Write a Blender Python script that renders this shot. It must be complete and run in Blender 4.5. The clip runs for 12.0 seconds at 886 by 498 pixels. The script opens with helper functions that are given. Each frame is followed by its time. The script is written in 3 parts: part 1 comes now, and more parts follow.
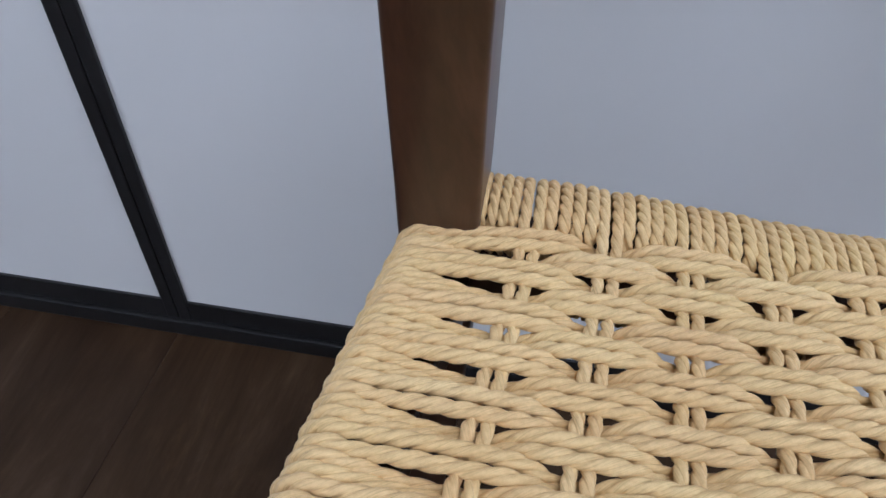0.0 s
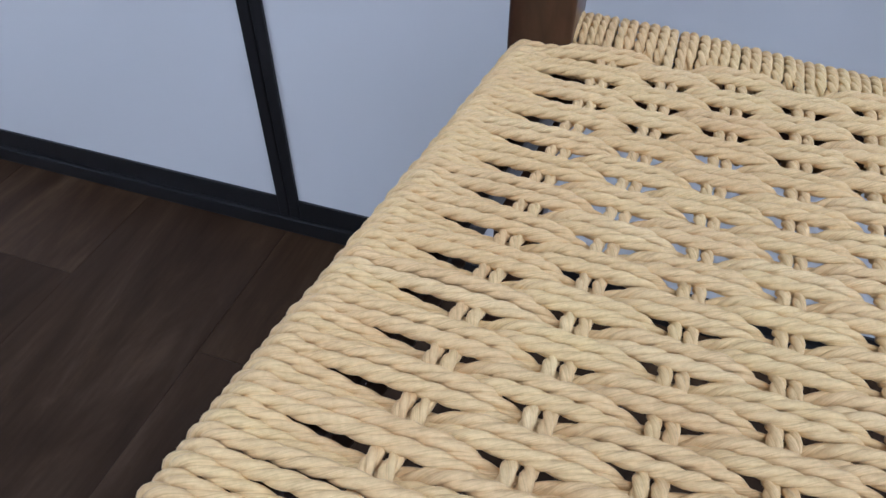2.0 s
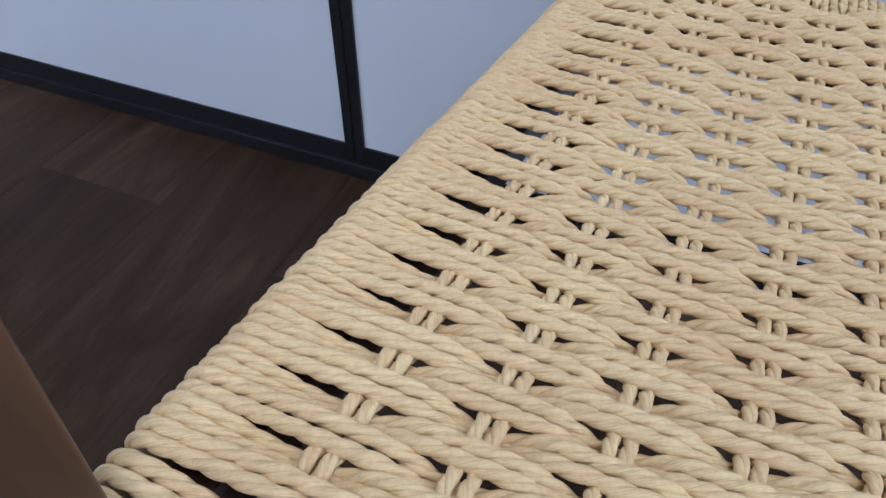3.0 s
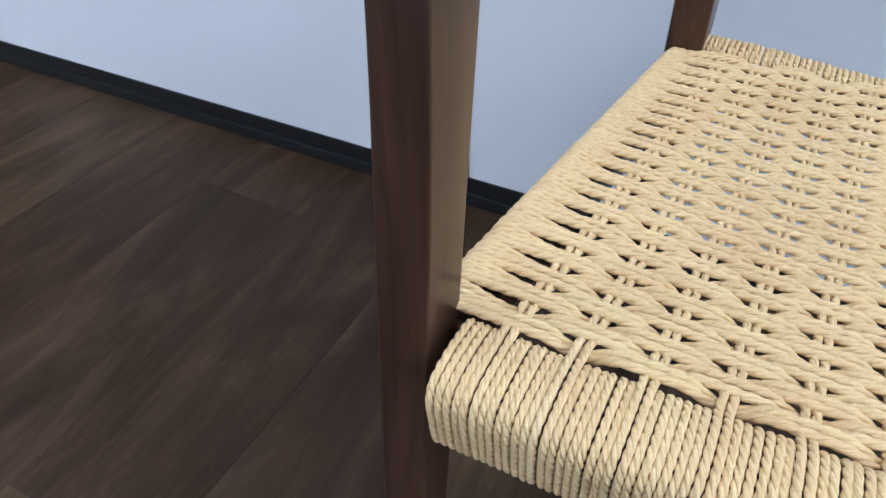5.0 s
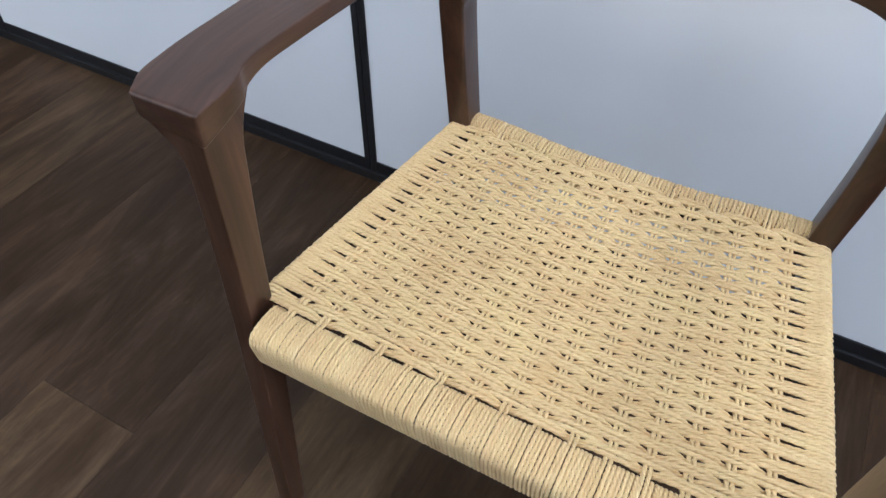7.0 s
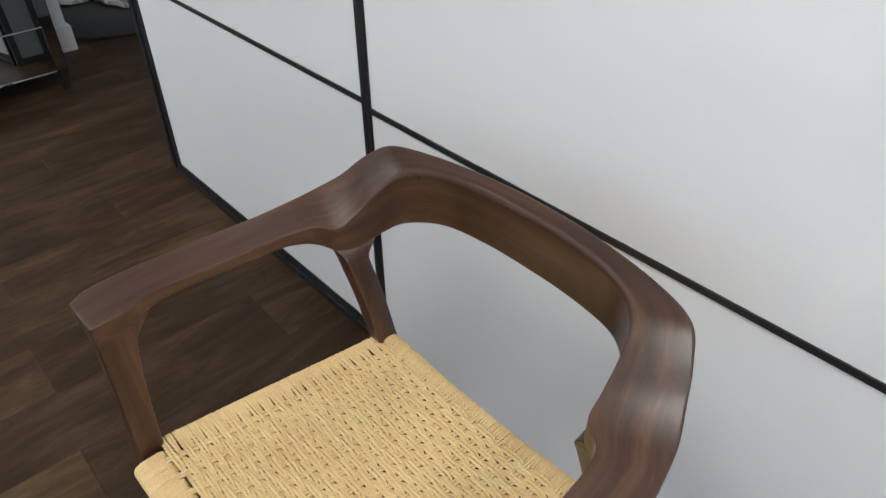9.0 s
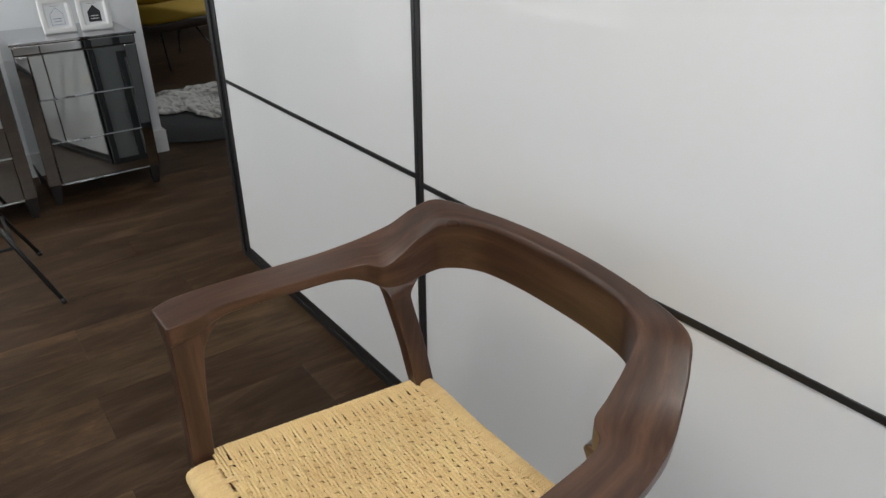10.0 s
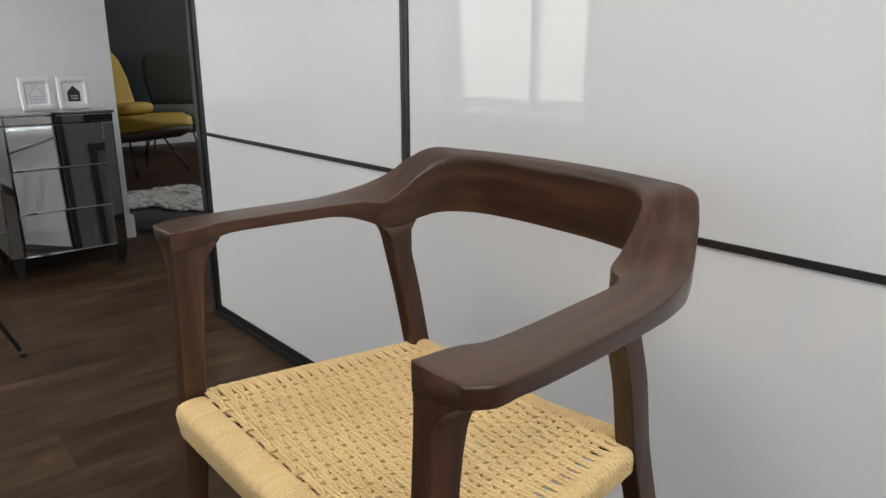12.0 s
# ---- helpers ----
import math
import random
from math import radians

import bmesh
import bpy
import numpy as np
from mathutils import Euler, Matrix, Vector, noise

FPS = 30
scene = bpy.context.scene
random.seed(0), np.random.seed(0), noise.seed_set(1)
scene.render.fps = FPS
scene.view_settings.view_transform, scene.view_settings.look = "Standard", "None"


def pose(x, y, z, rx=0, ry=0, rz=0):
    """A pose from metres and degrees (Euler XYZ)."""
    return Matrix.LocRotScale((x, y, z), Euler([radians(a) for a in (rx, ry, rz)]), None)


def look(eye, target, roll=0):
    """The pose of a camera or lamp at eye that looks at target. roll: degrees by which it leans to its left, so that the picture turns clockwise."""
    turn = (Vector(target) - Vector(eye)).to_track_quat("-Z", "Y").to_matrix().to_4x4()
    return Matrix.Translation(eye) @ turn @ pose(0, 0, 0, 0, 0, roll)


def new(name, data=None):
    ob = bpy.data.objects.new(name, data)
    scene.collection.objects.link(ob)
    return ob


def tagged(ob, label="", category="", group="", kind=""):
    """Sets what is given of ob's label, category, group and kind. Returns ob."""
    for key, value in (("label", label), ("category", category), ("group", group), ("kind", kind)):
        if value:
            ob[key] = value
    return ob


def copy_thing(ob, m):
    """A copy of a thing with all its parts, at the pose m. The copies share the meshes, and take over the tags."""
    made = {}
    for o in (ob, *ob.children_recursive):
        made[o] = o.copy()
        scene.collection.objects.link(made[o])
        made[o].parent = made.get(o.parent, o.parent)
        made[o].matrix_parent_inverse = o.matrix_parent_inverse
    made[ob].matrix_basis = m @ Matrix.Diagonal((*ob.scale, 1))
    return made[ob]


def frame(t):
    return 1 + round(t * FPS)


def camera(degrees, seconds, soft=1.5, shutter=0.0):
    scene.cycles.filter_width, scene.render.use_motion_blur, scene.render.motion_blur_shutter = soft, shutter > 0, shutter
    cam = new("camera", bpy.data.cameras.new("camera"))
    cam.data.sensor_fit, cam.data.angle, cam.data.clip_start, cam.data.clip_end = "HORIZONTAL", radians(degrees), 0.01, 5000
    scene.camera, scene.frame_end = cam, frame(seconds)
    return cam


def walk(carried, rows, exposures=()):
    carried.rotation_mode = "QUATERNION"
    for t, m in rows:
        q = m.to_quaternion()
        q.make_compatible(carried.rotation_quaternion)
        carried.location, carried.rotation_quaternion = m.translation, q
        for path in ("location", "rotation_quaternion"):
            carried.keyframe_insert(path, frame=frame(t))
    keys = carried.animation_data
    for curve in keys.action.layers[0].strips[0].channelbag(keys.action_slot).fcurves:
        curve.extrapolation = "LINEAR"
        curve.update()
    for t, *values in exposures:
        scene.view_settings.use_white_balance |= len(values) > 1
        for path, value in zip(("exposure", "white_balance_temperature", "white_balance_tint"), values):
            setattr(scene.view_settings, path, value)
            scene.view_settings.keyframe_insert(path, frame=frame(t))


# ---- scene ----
cam = camera(64.3, 12.0)
PATH = [
    (0, (0.35, -0.433, 0.607), (0.098, 0.981, -0.785), 0.7),
    (0.5, (0.354, -0.453, 0.603), (0.021, 0.943, -0.791), 0.6),
    (1, (0.357, -0.483, 0.598), (-0.026, 0.902, -0.794), 0.8),
    (1.5, (0.366, -0.52, 0.596), (-0.061, 0.85, -0.797), 0.4),
    (2, (0.371, -0.547, 0.596), (-0.093, 0.807, -0.801), 0.3),
    (2.5, (0.384, -0.587, 0.597), (-0.112, 0.75, -0.806), 0.2),
    (3, (0.381, -0.645, 0.604), (-0.165, 0.665, -0.806), 0.2),
    (3.5, (0.366, -0.696, 0.606), (-0.228, 0.591, -0.805), 0.5),
    (3.7, (0.358, -0.718, 0.608), (-0.242, 0.55, -0.818), 1.2),
    (5.3, (0.41, -0.845, 0.727), (-0.312, 0.499, -0.567), -0.7),
    (5.5, (0.42, -0.852, 0.752), (-0.282, 0.494, -0.549), -0.1),
    (6, (0.473, -0.867, 0.857), (-0.203, 0.482, -0.456), 0.2),
    (6.5, (0.558, -0.906, 0.938), (-0.084, 0.403, -0.431), 0.1),
    (7, (0.653, -0.922, 1.016), (0.019, 0.265, -0.462), 0.6),
    (7.5, (0.729, -0.895, 1.137), (0.094, 0.228, -0.392), 0.7),
    (7.7, (0.752, -0.863, 1.19), (0.121, 0.251, -0.346), 1.1),
    (9.3, (1.089, -0.727, 1.279), (-0.228, 0.304, 0.182), -0.4),
    (9.5, (1.119, -0.735, 1.272), (-0.255, 0.29, 0.242), -0.3),
    (10, (1.181, -0.82, 1.237), (-0.251, 0.241, 0.329), -0.5),
    (10.5, (1.225, -0.906, 1.155), (-0.218, 0.202, 0.326), -0.6),
    (11, (1.24, -0.917, 1.046), (-0.209, 0.261, 0.329), -0.4),
    (11.5, (1.243, -0.948, 0.973), (-0.218, 0.279, 0.371), -0.2),
    (12, (1.246, -0.961, 0.932), (-0.223, 0.289, 0.403), -0.1),
]
EXPOSURES = [(0.0, -0.62, 5550, 14), (1.5, -0.52, 5250, 14), (2.5, -0.68, 5150, 15), (3.7, -0.60, 4910, 14), (5.5, -0.22, 5330, 10), (6.5, -0.38, 5480, 10), (7.7, -0.34, 5430, 10), (9.3, -0.55, 6450, 8), (12.0, -0.70, 6680, 10)]
walk(cam, [(t, look(eye, target, roll)) for t, eye, target, roll in PATH], EXPOSURES)

# ---- world, sun, large lights ----
world = bpy.data.worlds.new("world")
scene.world = world
world.use_nodes = True
wn = world.node_tree.nodes
sky = wn.new("ShaderNodeTexSky")
sky.sky_type, sky.sun_disc = "NISHITA", False
sky.sun_elevation, sky.sun_rotation = radians(38), radians(200)
world.node_tree.links.new(sky.outputs[0], wn["Background"].inputs[0])
wn["Background"].inputs[1].default_value = 0.12

sun_data = bpy.data.lights.new("sun", "SUN")
sun_data.energy, sun_data.angle, sun_data.color = 0.8, radians(12), (1.0, 0.95, 0.88)
sun = new("sun", sun_data)
sun.matrix_world = look((0, -10, 8), (1.5, 0, 0))


def window_light(name, eye, target, w, h, power, color=(0.93, 0.97, 1.0)):
    """The sky's light in a window's opening."""
    d = bpy.data.lights.new(name, "AREA")
    d.shape, d.size, d.size_y, d.energy, d.color = "RECTANGLE", w, h, power, color
    ob = new(name, d)
    ob.matrix_world = look(eye, target)
    return ob


window_light("window_daylight", (-1.86, -2.47, 1.42), (-1.6, 0, 1.1), 1.46, 1.55, 30)
window_light("window_daylight", (3.31, -1.3, 1.655), (0, -1.3, 1.0), 1.45, 1.08, 36, (0.86, 0.93, 1.0))
# added to brighten the far room, from a window that is never in view
window_light("window_daylight", (-5.0, 3.55, 1.5), (-4.6, 0, 0.6), 1.6, 1.5, 50)
LAMPS_X, LAMPS_Y = (-0.9, 0.7, 2.3), (-0.95,)


def downlight(x, y, power):
    """The lamp of a round ceiling light."""
    d = bpy.data.lights.new("ceiling_lamp", "AREA")
    d.shape, d.size, d.energy, d.color = "DISK", 0.7, power, (1.0, 0.965, 0.92)
    ob = new("ceiling_lamp", d)
    ob.location = (x, y, 2.47)
    return ob


for lx in LAMPS_X:
    for ly in LAMPS_Y:
        downlight(lx, ly, 9 if lx < 0 else 23)


# ---- materials ----
def material(name, base, rough=0.5, metal=0.0, coat=0.0):
    m = bpy.data.materials.new(name)
    m.use_nodes = True
    b = m.node_tree.nodes["Principled BSDF"]
    b.inputs["Base Color"].default_value = (*base, 1)
    b.inputs["Roughness"].default_value, b.inputs["Metallic"].default_value = rough, metal
    b.inputs["Coat Weight"].default_value = coat
    return m


def nodes_of(m):
    t = m.node_tree
    return t.nodes, t.links, t.nodes["Principled BSDF"]


def ramp(n, stops):
    r = n.new("ShaderNodeValToRGB")
    e = r.color_ramp.elements
    while len(e) < len(stops):
        e.new(0.5)
    for k, (at, c) in enumerate(stops):
        e[k].position, e[k].color = at, (*c, 1)
    return r


def mapped(n, l, scale, coord="Object", turn=(0, 0, 0)):
    tc, mp = n.new("ShaderNodeTexCoord"), n.new("ShaderNodeMapping")
    mp.inputs["Scale"].default_value = scale
    mp.inputs["Rotation"].default_value = turn
    l.new(tc.outputs[coord], mp.inputs["Vector"])
    return mp


def noise_tex(n, l, vec, scale, detail=4.0, rough=0.55, distort=0.0):
    t = n.new("ShaderNodeTexNoise")
    t.inputs["Scale"].default_value, t.inputs["Detail"].default_value = scale, detail
    t.inputs["Roughness"].default_value, t.inputs["Distortion"].default_value = rough, distort
    l.new(vec.outputs[0], t.inputs["Vector"])
    return t


def mixed(n, l, fac, a, b, blend="MIX"):
    x = n.new("ShaderNodeMix")
    x.data_type, x.blend_type = "RGBA", blend
    for sock, v in ((0, fac), (6, a), (7, b)):
        if hasattr(v, "links"):
            l.new(v, x.inputs[sock])
        else:
            x.inputs[sock].default_value = v if sock == 0 else (*v, 1)
    return x.outputs[2]


def bumped(n, l, b, height, strength=0.3, distance=0.001):
    u = n.new("ShaderNodeBump")
    u.inputs["Strength"].default_value, u.inputs["Distance"].default_value = strength, distance
    l.new(height, u.inputs["Height"])
    l.new(u.outputs[0], b.inputs["Normal"])


def wood_material(name, dark, mid, light, axis, rough=0.29, follow=False):
    """Oiled walnut: long streaks along one axis, pores and soft clouding."""
    m = material(name, mid, rough)
    n, l, b = nodes_of(m)
    def place(scale):
        mp = mapped(n, l, scale)
        if follow:
            # the grain runs with the bent piece
            along = n.new("ShaderNodeAttribute")
            along.attribute_name = "grain"
            l.new(along.outputs["Vector"], mp.inputs[0])
        return mp

    long_scale = [20, 20, 20]
    long_scale[axis] = 1.3
    streak = noise_tex(n, l, place(long_scale), 1.6, 6, 0.6, 1.2)
    fine_scale = [240, 240, 240]
    fine_scale[axis] = 9
    fine = noise_tex(n, l, place(fine_scale), 1.0, 3, 0.6)
    cloud = noise_tex(n, l, mapped(n, l, (5, 5, 5)), 1.0, 3)
    r = ramp(n, [(0.33, dark), (0.5, mid), (0.70, light)])
    l.new(streak.outputs[0], r.inputs[0])
    r2 = ramp(n, [(0.35, (0.74, 0.72, 0.70)), (0.62, (1.04, 1.04, 1.04))])
    l.new(fine.outputs[0], r2.inputs[0])
    c = mixed(n, l, 0.7, r.outputs[0], r2.outputs[0], "MULTIPLY")
    r3 = ramp(n, [(0.3, (0.8, 0.8, 0.8)), (0.7, (1.15, 1.12, 1.1))])
    l.new(cloud.outputs[0], r3.inputs[0])
    l.new(mixed(n, l, 0.7, c, r3.outputs[0], "MULTIPLY"), b.inputs["Base Color"])
    rr = n.new("ShaderNodeMapRange")
    rr.inputs[3].default_value, rr.inputs[4].default_value = rough - 0.07, rough + 0.1
    l.new(cloud.outputs[0], rr.inputs[0])
    l.new(rr.outputs[0], b.inputs["Roughness"])
    b.inputs["Specular IOR Level"].default_value = 0.46
    bumped(n, l, b, fine.outputs[0], 0.12, 0.0006)
    return m


WALNUT = ((0.036, 0.0165, 0.0095), (0.059, 0.0275, 0.0158), (0.100, 0.0480, 0.0275))
walnut_rail = wood_material("walnut_rail", *WALNUT, axis=0, follow=True)
walnut_arm = wood_material("walnut_arm", *WALNUT, axis=1)
walnut_leg = wood_material("walnut_leg", *WALNUT, axis=2)


def cord_material():
    """Natural pale straw paper cord, its pleats running along each strand."""
    m = material("paper_cord", (0.6, 0.45, 0.26), 0.62)
    n, l, b = nodes_of(m)
    info = n.new("ShaderNodeObjectInfo")
    per = ramp(n, [(0.0, (0.765, 0.552, 0.280)), (0.5, (0.785, 0.578, 0.290)), (0.8, (0.785, 0.586, 0.290)), (1.0, (0.81, 0.612, 0.322))])
    l.new(info.outputs["Random"], per.inputs[0])
    blotch = noise_tex(n, l, mapped(n, l, (1, 1, 1)), 22, 3, 0.5)
    rb = ramp(n, [(0.32, (0.95, 0.91, 0.87)), (0.55, (1.0, 1.0, 1.0)), (0.75, (1.02, 1.04, 1.0))])
    l.new(blotch.outputs[0], rb.inputs[0])
    fibre = noise_tex(n, l, mapped(n, l, (1, 1, 1)), 620, 3, 0.6)
    rf = ramp(n, [(0.32, (0.92, 0.90, 0.87)), (0.6, (1.02, 1.02, 1.02))])
    l.new(fibre.outputs[0], rf.inputs[0])
    c = mixed(n, l, 1.0, per.outputs[0], rb.outputs[0], "MULTIPLY")
    c = mixed(n, l, 1.0, c, rf.outputs[0], "MULTIPLY")
    uv = n.new("ShaderNodeTexCoord")
    along = n.new("ShaderNodeMapping")
    along.inputs["Scale"].default_value = (34, 90, 1)
    l.new(uv.outputs["UV"], along.inputs[0])
    pleat = noise_tex(n, l, along, 1.0, 3, 0.6)
    rp = ramp(n, [(0.32, (0.80, 0.77, 0.71)), (0.50, (1.0, 1.0, 1.0)), (0.7, (1.07, 1.07, 1.07))])
    l.new(pleat.outputs[0], rp.inputs[0])
    c = mixed(n, l, 1.0, c, rp.outputs[0], "MULTIPLY")
    l.new(c, b.inputs["Base Color"])
    b.inputs["Sheen Weight"].default_value = 0.08
    bumped(n, l, b, pleat.outputs[0], 0.5, 0.0006)
    return m


cord_mat = cord_material()


def gloss_white():
    """Back-painted white glass: a smooth polished front over white."""
    m = material("white_glass", (0.78, 0.785, 0.79), 0.055)
    n, l, b = nodes_of(m)
    b.inputs["IOR"].default_value = 1.6
    t = noise_tex(n, l, mapped(n, l, (1, 1, 1)), 1.3, 2)
    rr = n.new("ShaderNodeMapRange")
    rr.inputs[3].default_value, rr.inputs[4].default_value = 0.0, 0.012
    l.new(t.outputs[0], rr.inputs[0])
    l.new(rr.outputs[0], b.inputs["Roughness"])
    return m


white_glass = gloss_white()
black_frame = material("black_lacquer_frame", (0.012, 0.012, 0.013), 0.38)
black_metal = material("black_metal", (0.015, 0.015, 0.016), 0.35)


def plaster(name, base):
    m = material(name, base, 0.75)
    n, l, b = nodes_of(m)
    t = noise_tex(n, l, mapped(n, l, (1, 1, 1)), 2.2, 5)
    r = ramp(n, [(0.3, tuple(0.94 * c for c in base)), (0.7, tuple(min(1.03 * c, 0.95) for c in base))])
    l.new(t.outputs[0], r.inputs[0])
    l.new(r.outputs[0], b.inputs["Base Color"])
    f = noise_tex(n, l, mapped(n, l, (1, 1, 1)), 140, 3)
    bumped(n, l, b, f.outputs[0], 0.1, 0.001)
    return m


white_wall = plaster("white_wall_paint", (0.76, 0.77, 0.79))
dark_wall = plaster("charcoal_wall_paint", (0.035, 0.038, 0.044))
ceiling_paint = plaster("ceiling_paint", (0.8, 0.8, 0.79))
white_trim = material("white_gloss_trim", (0.78, 0.78, 0.78), 0.3)


def plank_material():
    m = material("dark_oak_planks", (0.04, 0.025, 0.017), 0.36)
    n, l, b = nodes_of(m)
    info = n.new("ShaderNodeObjectInfo")
    mp = mapped(n, l, (5.2, 1.15, 5.2))
    off = n.new("ShaderNodeVectorMath")
    off.operation = "MULTIPLY_ADD"
    comb = n.new("ShaderNodeCombineXYZ")
    for k in range(3):
        l.new(info.outputs["Random"], comb.inputs[k])
    off.inputs[1].default_value = (37, 53, 11)
    l.new(comb.outputs[0], off.inputs[0])
    l.new(mp.outputs[0], off.inputs[2])
    grain = noise_tex(n, l, off, 1.7, 7, 0.62, 1.6)
    r = ramp(n, [(0.30, (0.029, 0.0155, 0.0080)), (0.5, (0.050, 0.0285, 0.0154)), (0.72, (0.090, 0.0562, 0.0337))])
    l.new(grain.outputs[0], r.inputs[0])
    mp2 = mapped(n, l, (120, 9, 120))
    fine = noise_tex(n, l, mp2, 1.0, 4, 0.65)
    rf = ramp(n, [(0.34, (0.6, 0.58, 0.56)), (0.62, (1.16, 1.16, 1.16))])
    l.new(fine.outputs[0], rf.inputs[0])
    c = mixed(n, l, 0.45, r.outputs[0], rf.outputs[0], "MULTIPLY")
    patch = noise_tex(n, l, mapped(n, l, (3.2, 1.6, 3.2)), 1.0, 4, 0.6)
    rp = ramp(n, [(0.35, (0.78, 0.73, 0.69)), (0.52, (1.0, 1.0, 1.0)), (0.67, (1.36, 1.34, 1.29))])
    l.new(patch.outputs[0], rp.inputs[0])
    c = mixed(n, l, 1.0, c, rp.outputs[0], "MULTIPLY")
    # limed flecks, in drifts
    mp3 = n.new("ShaderNodeVectorMath")
    mp3.operation = "MULTIPLY"
    mp3.inputs[1].default_value = (9.0, 16.0, 9.0)
    l.new(off.outputs[0], mp3.inputs[0])
    fleck = noise_tex(n, l, mp3, 1.0, 4, 0.6, 1.2)
    drift = noise_tex(n, l, off, 1.1, 2, 0.5)
    rk = ramp(n, [(0.50, (0.0, 0.0, 0.0)), (0.66, (1.0, 1.0, 1.0))])
    rd = ramp(n, [(0.44, (0.0, 0.0, 0.0)), (0.64, (0.6, 0.6, 0.6))])
    l.new(fleck.outputs[0], rk.inputs[0])
    l.new(drift.outputs[0], rd.inputs[0])
    amount = mixed(n, l, 1.0, rk.outputs[0], rd.outputs[0], "MULTIPLY")
    pale = mixed(n, l, 1.0, c, (1.6, 1.62, 1.45), "MULTIPLY")
    c = mixed(n, l, amount, c, pale)
    tone = ramp(n, [(0.0, (0.86, 0.85, 0.84)), (0.5, (1.0, 0.99, 0.97)), (1.0, (1.14, 1.15, 1.10))])
    l.new(info.outputs["Random"], tone.inputs[0])
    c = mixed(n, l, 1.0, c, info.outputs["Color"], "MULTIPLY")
    l.new(mixed(n, l, 1.0, c, tone.outputs[0], "MULTIPLY"), b.inputs["Base Color"])
    rr = n.new("ShaderNodeMapRange")
    b.inputs["Specular IOR Level"].default_value = 0.15
    rr.inputs[3].default_value, rr.inputs[4].default_value = 0.40, 0.58
    l.new(grain.outputs[0], rr.inputs[0])
    l.new(rr.outputs[0], b.inputs["Roughness"])
    bumped(n, l, b, fine.outputs[0], 0.18, 0.0008)
    return m


plank_mat = plank_material()
joint_mat = material("dark_joint", (0.008, 0.006, 0.005), 0.7)
mirror_mat = material("smoked_mirror", (0.40, 0.415, 0.415), 0.004, 1.0)
mirror_edge = material("bevelled_mirror", (0.42, 0.43, 0.44), 0.02, 1.0)
clear_glass = material("clear_glass", (1, 1, 1), 0.0)
clear_glass.node_tree.nodes["Principled BSDF"].inputs["Transmission Weight"].default_value = 1.0
curtain_mat = plaster("curtain_cloth", (0.7, 0.69, 0.66))
board_face = plaster("grey_board_face", (0.30, 0.31, 0.31))
board_mat = plaster("dark_grey_board", (0.05, 0.052, 0.055))
dark_leg = material("dark_tapered_leg", (0.02, 0.018, 0.018), 0.4)


# ---- mesh helpers ----
def mesh_object(name, verts, faces, mat, parent=None, label="", smooth=False):
    me = bpy.data.meshes.new(name)
    me.from_pydata([tuple(v) for v in verts], [], faces)
    me.materials.append(mat)
    if smooth:
        me.polygons.foreach_set("use_smooth", [True] * len(me.polygons))
    me.update()
    ob = new(name, me)
    if parent is not None:
        ob.parent = parent
    if label:
        tagged(ob, label)
    return ob


def part(name, bm, mat, parent=None, label="", smooth=False):
    """Links a bmesh as one mesh object under a thing or a part."""
    me = bpy.data.meshes.new(name)
    bmesh.ops.recalc_face_normals(bm, faces=bm.faces)
    bm.to_mesh(me)
    bm.free()
    me.materials.append(mat)
    if smooth:
        me.polygons.foreach_set("use_smooth", [True] * len(me.polygons))
    ob = new(name, me)
    if parent is not None:
        ob.parent = parent
    if label:
        tagged(ob, label)
    return ob


def box(x0, x1, y0, y1, z0, z1, bevel=0.0, bm=None, segments=2):
    bm = bm or bmesh.new()
    made = bmesh.ops.create_cube(bm, size=1)["verts"]
    for v in made:
        v.co = Vector(((x0 + x1) / 2 + v.co.x * (x1 - x0), (y0 + y1) / 2 + v.co.y * (y1 - y0), (z0 + z1) / 2 + v.co.z * (z1 - z0)))
    if bevel:
        edges = list({e for v in made for e in v.link_edges})
        bmesh.ops.bevel(bm, geom=edges, offset=bevel, segments=segments, profile=0.6, affect="EDGES")
    return bm


def thing(name, m, label, category, group="", kind=""):
    ob = new(name)
    ob.empty_display_size = 0.1
    ob.matrix_world = m
    return tagged(ob, label, category, group, kind)


def rounded_loop(corners, r, k=4):
    """A closed loop of points round four or more corners, each corner rounded."""
    out, n = [], len(corners)
    for i, c in enumerate(corners):
        a, b = corners[i - 1], corners[(i + 1) % n]
        rc = r[i] if isinstance(r, tuple) else r
        da, db = a - c, b - c
        ra, rb = min(rc, 0.45 * da.length), min(rc, 0.45 * db.length)
        pa, pb = c + da.normalized() * ra, c + db.normalized() * rb
        for j in range(k + 1):
            t = j / k
            out.append(pa * (1 - t) ** 2 + c * (2 * t * (1 - t)) + pb * t * t)
    return out


def loft(loops, cap=True):
    n = len(loops[0])
    verts = [p for loop in loops for p in loop]
    faces = [(i * n + j, i * n + (j + 1) % n, (i + 1) * n + (j + 1) % n, (i + 1) * n + j) for i in range(len(loops) - 1) for j in range(n)]
    if cap:
        faces += [tuple(reversed(range(n))), tuple(range((len(loops) - 1) * n, len(loops) * n))]
    return verts, faces


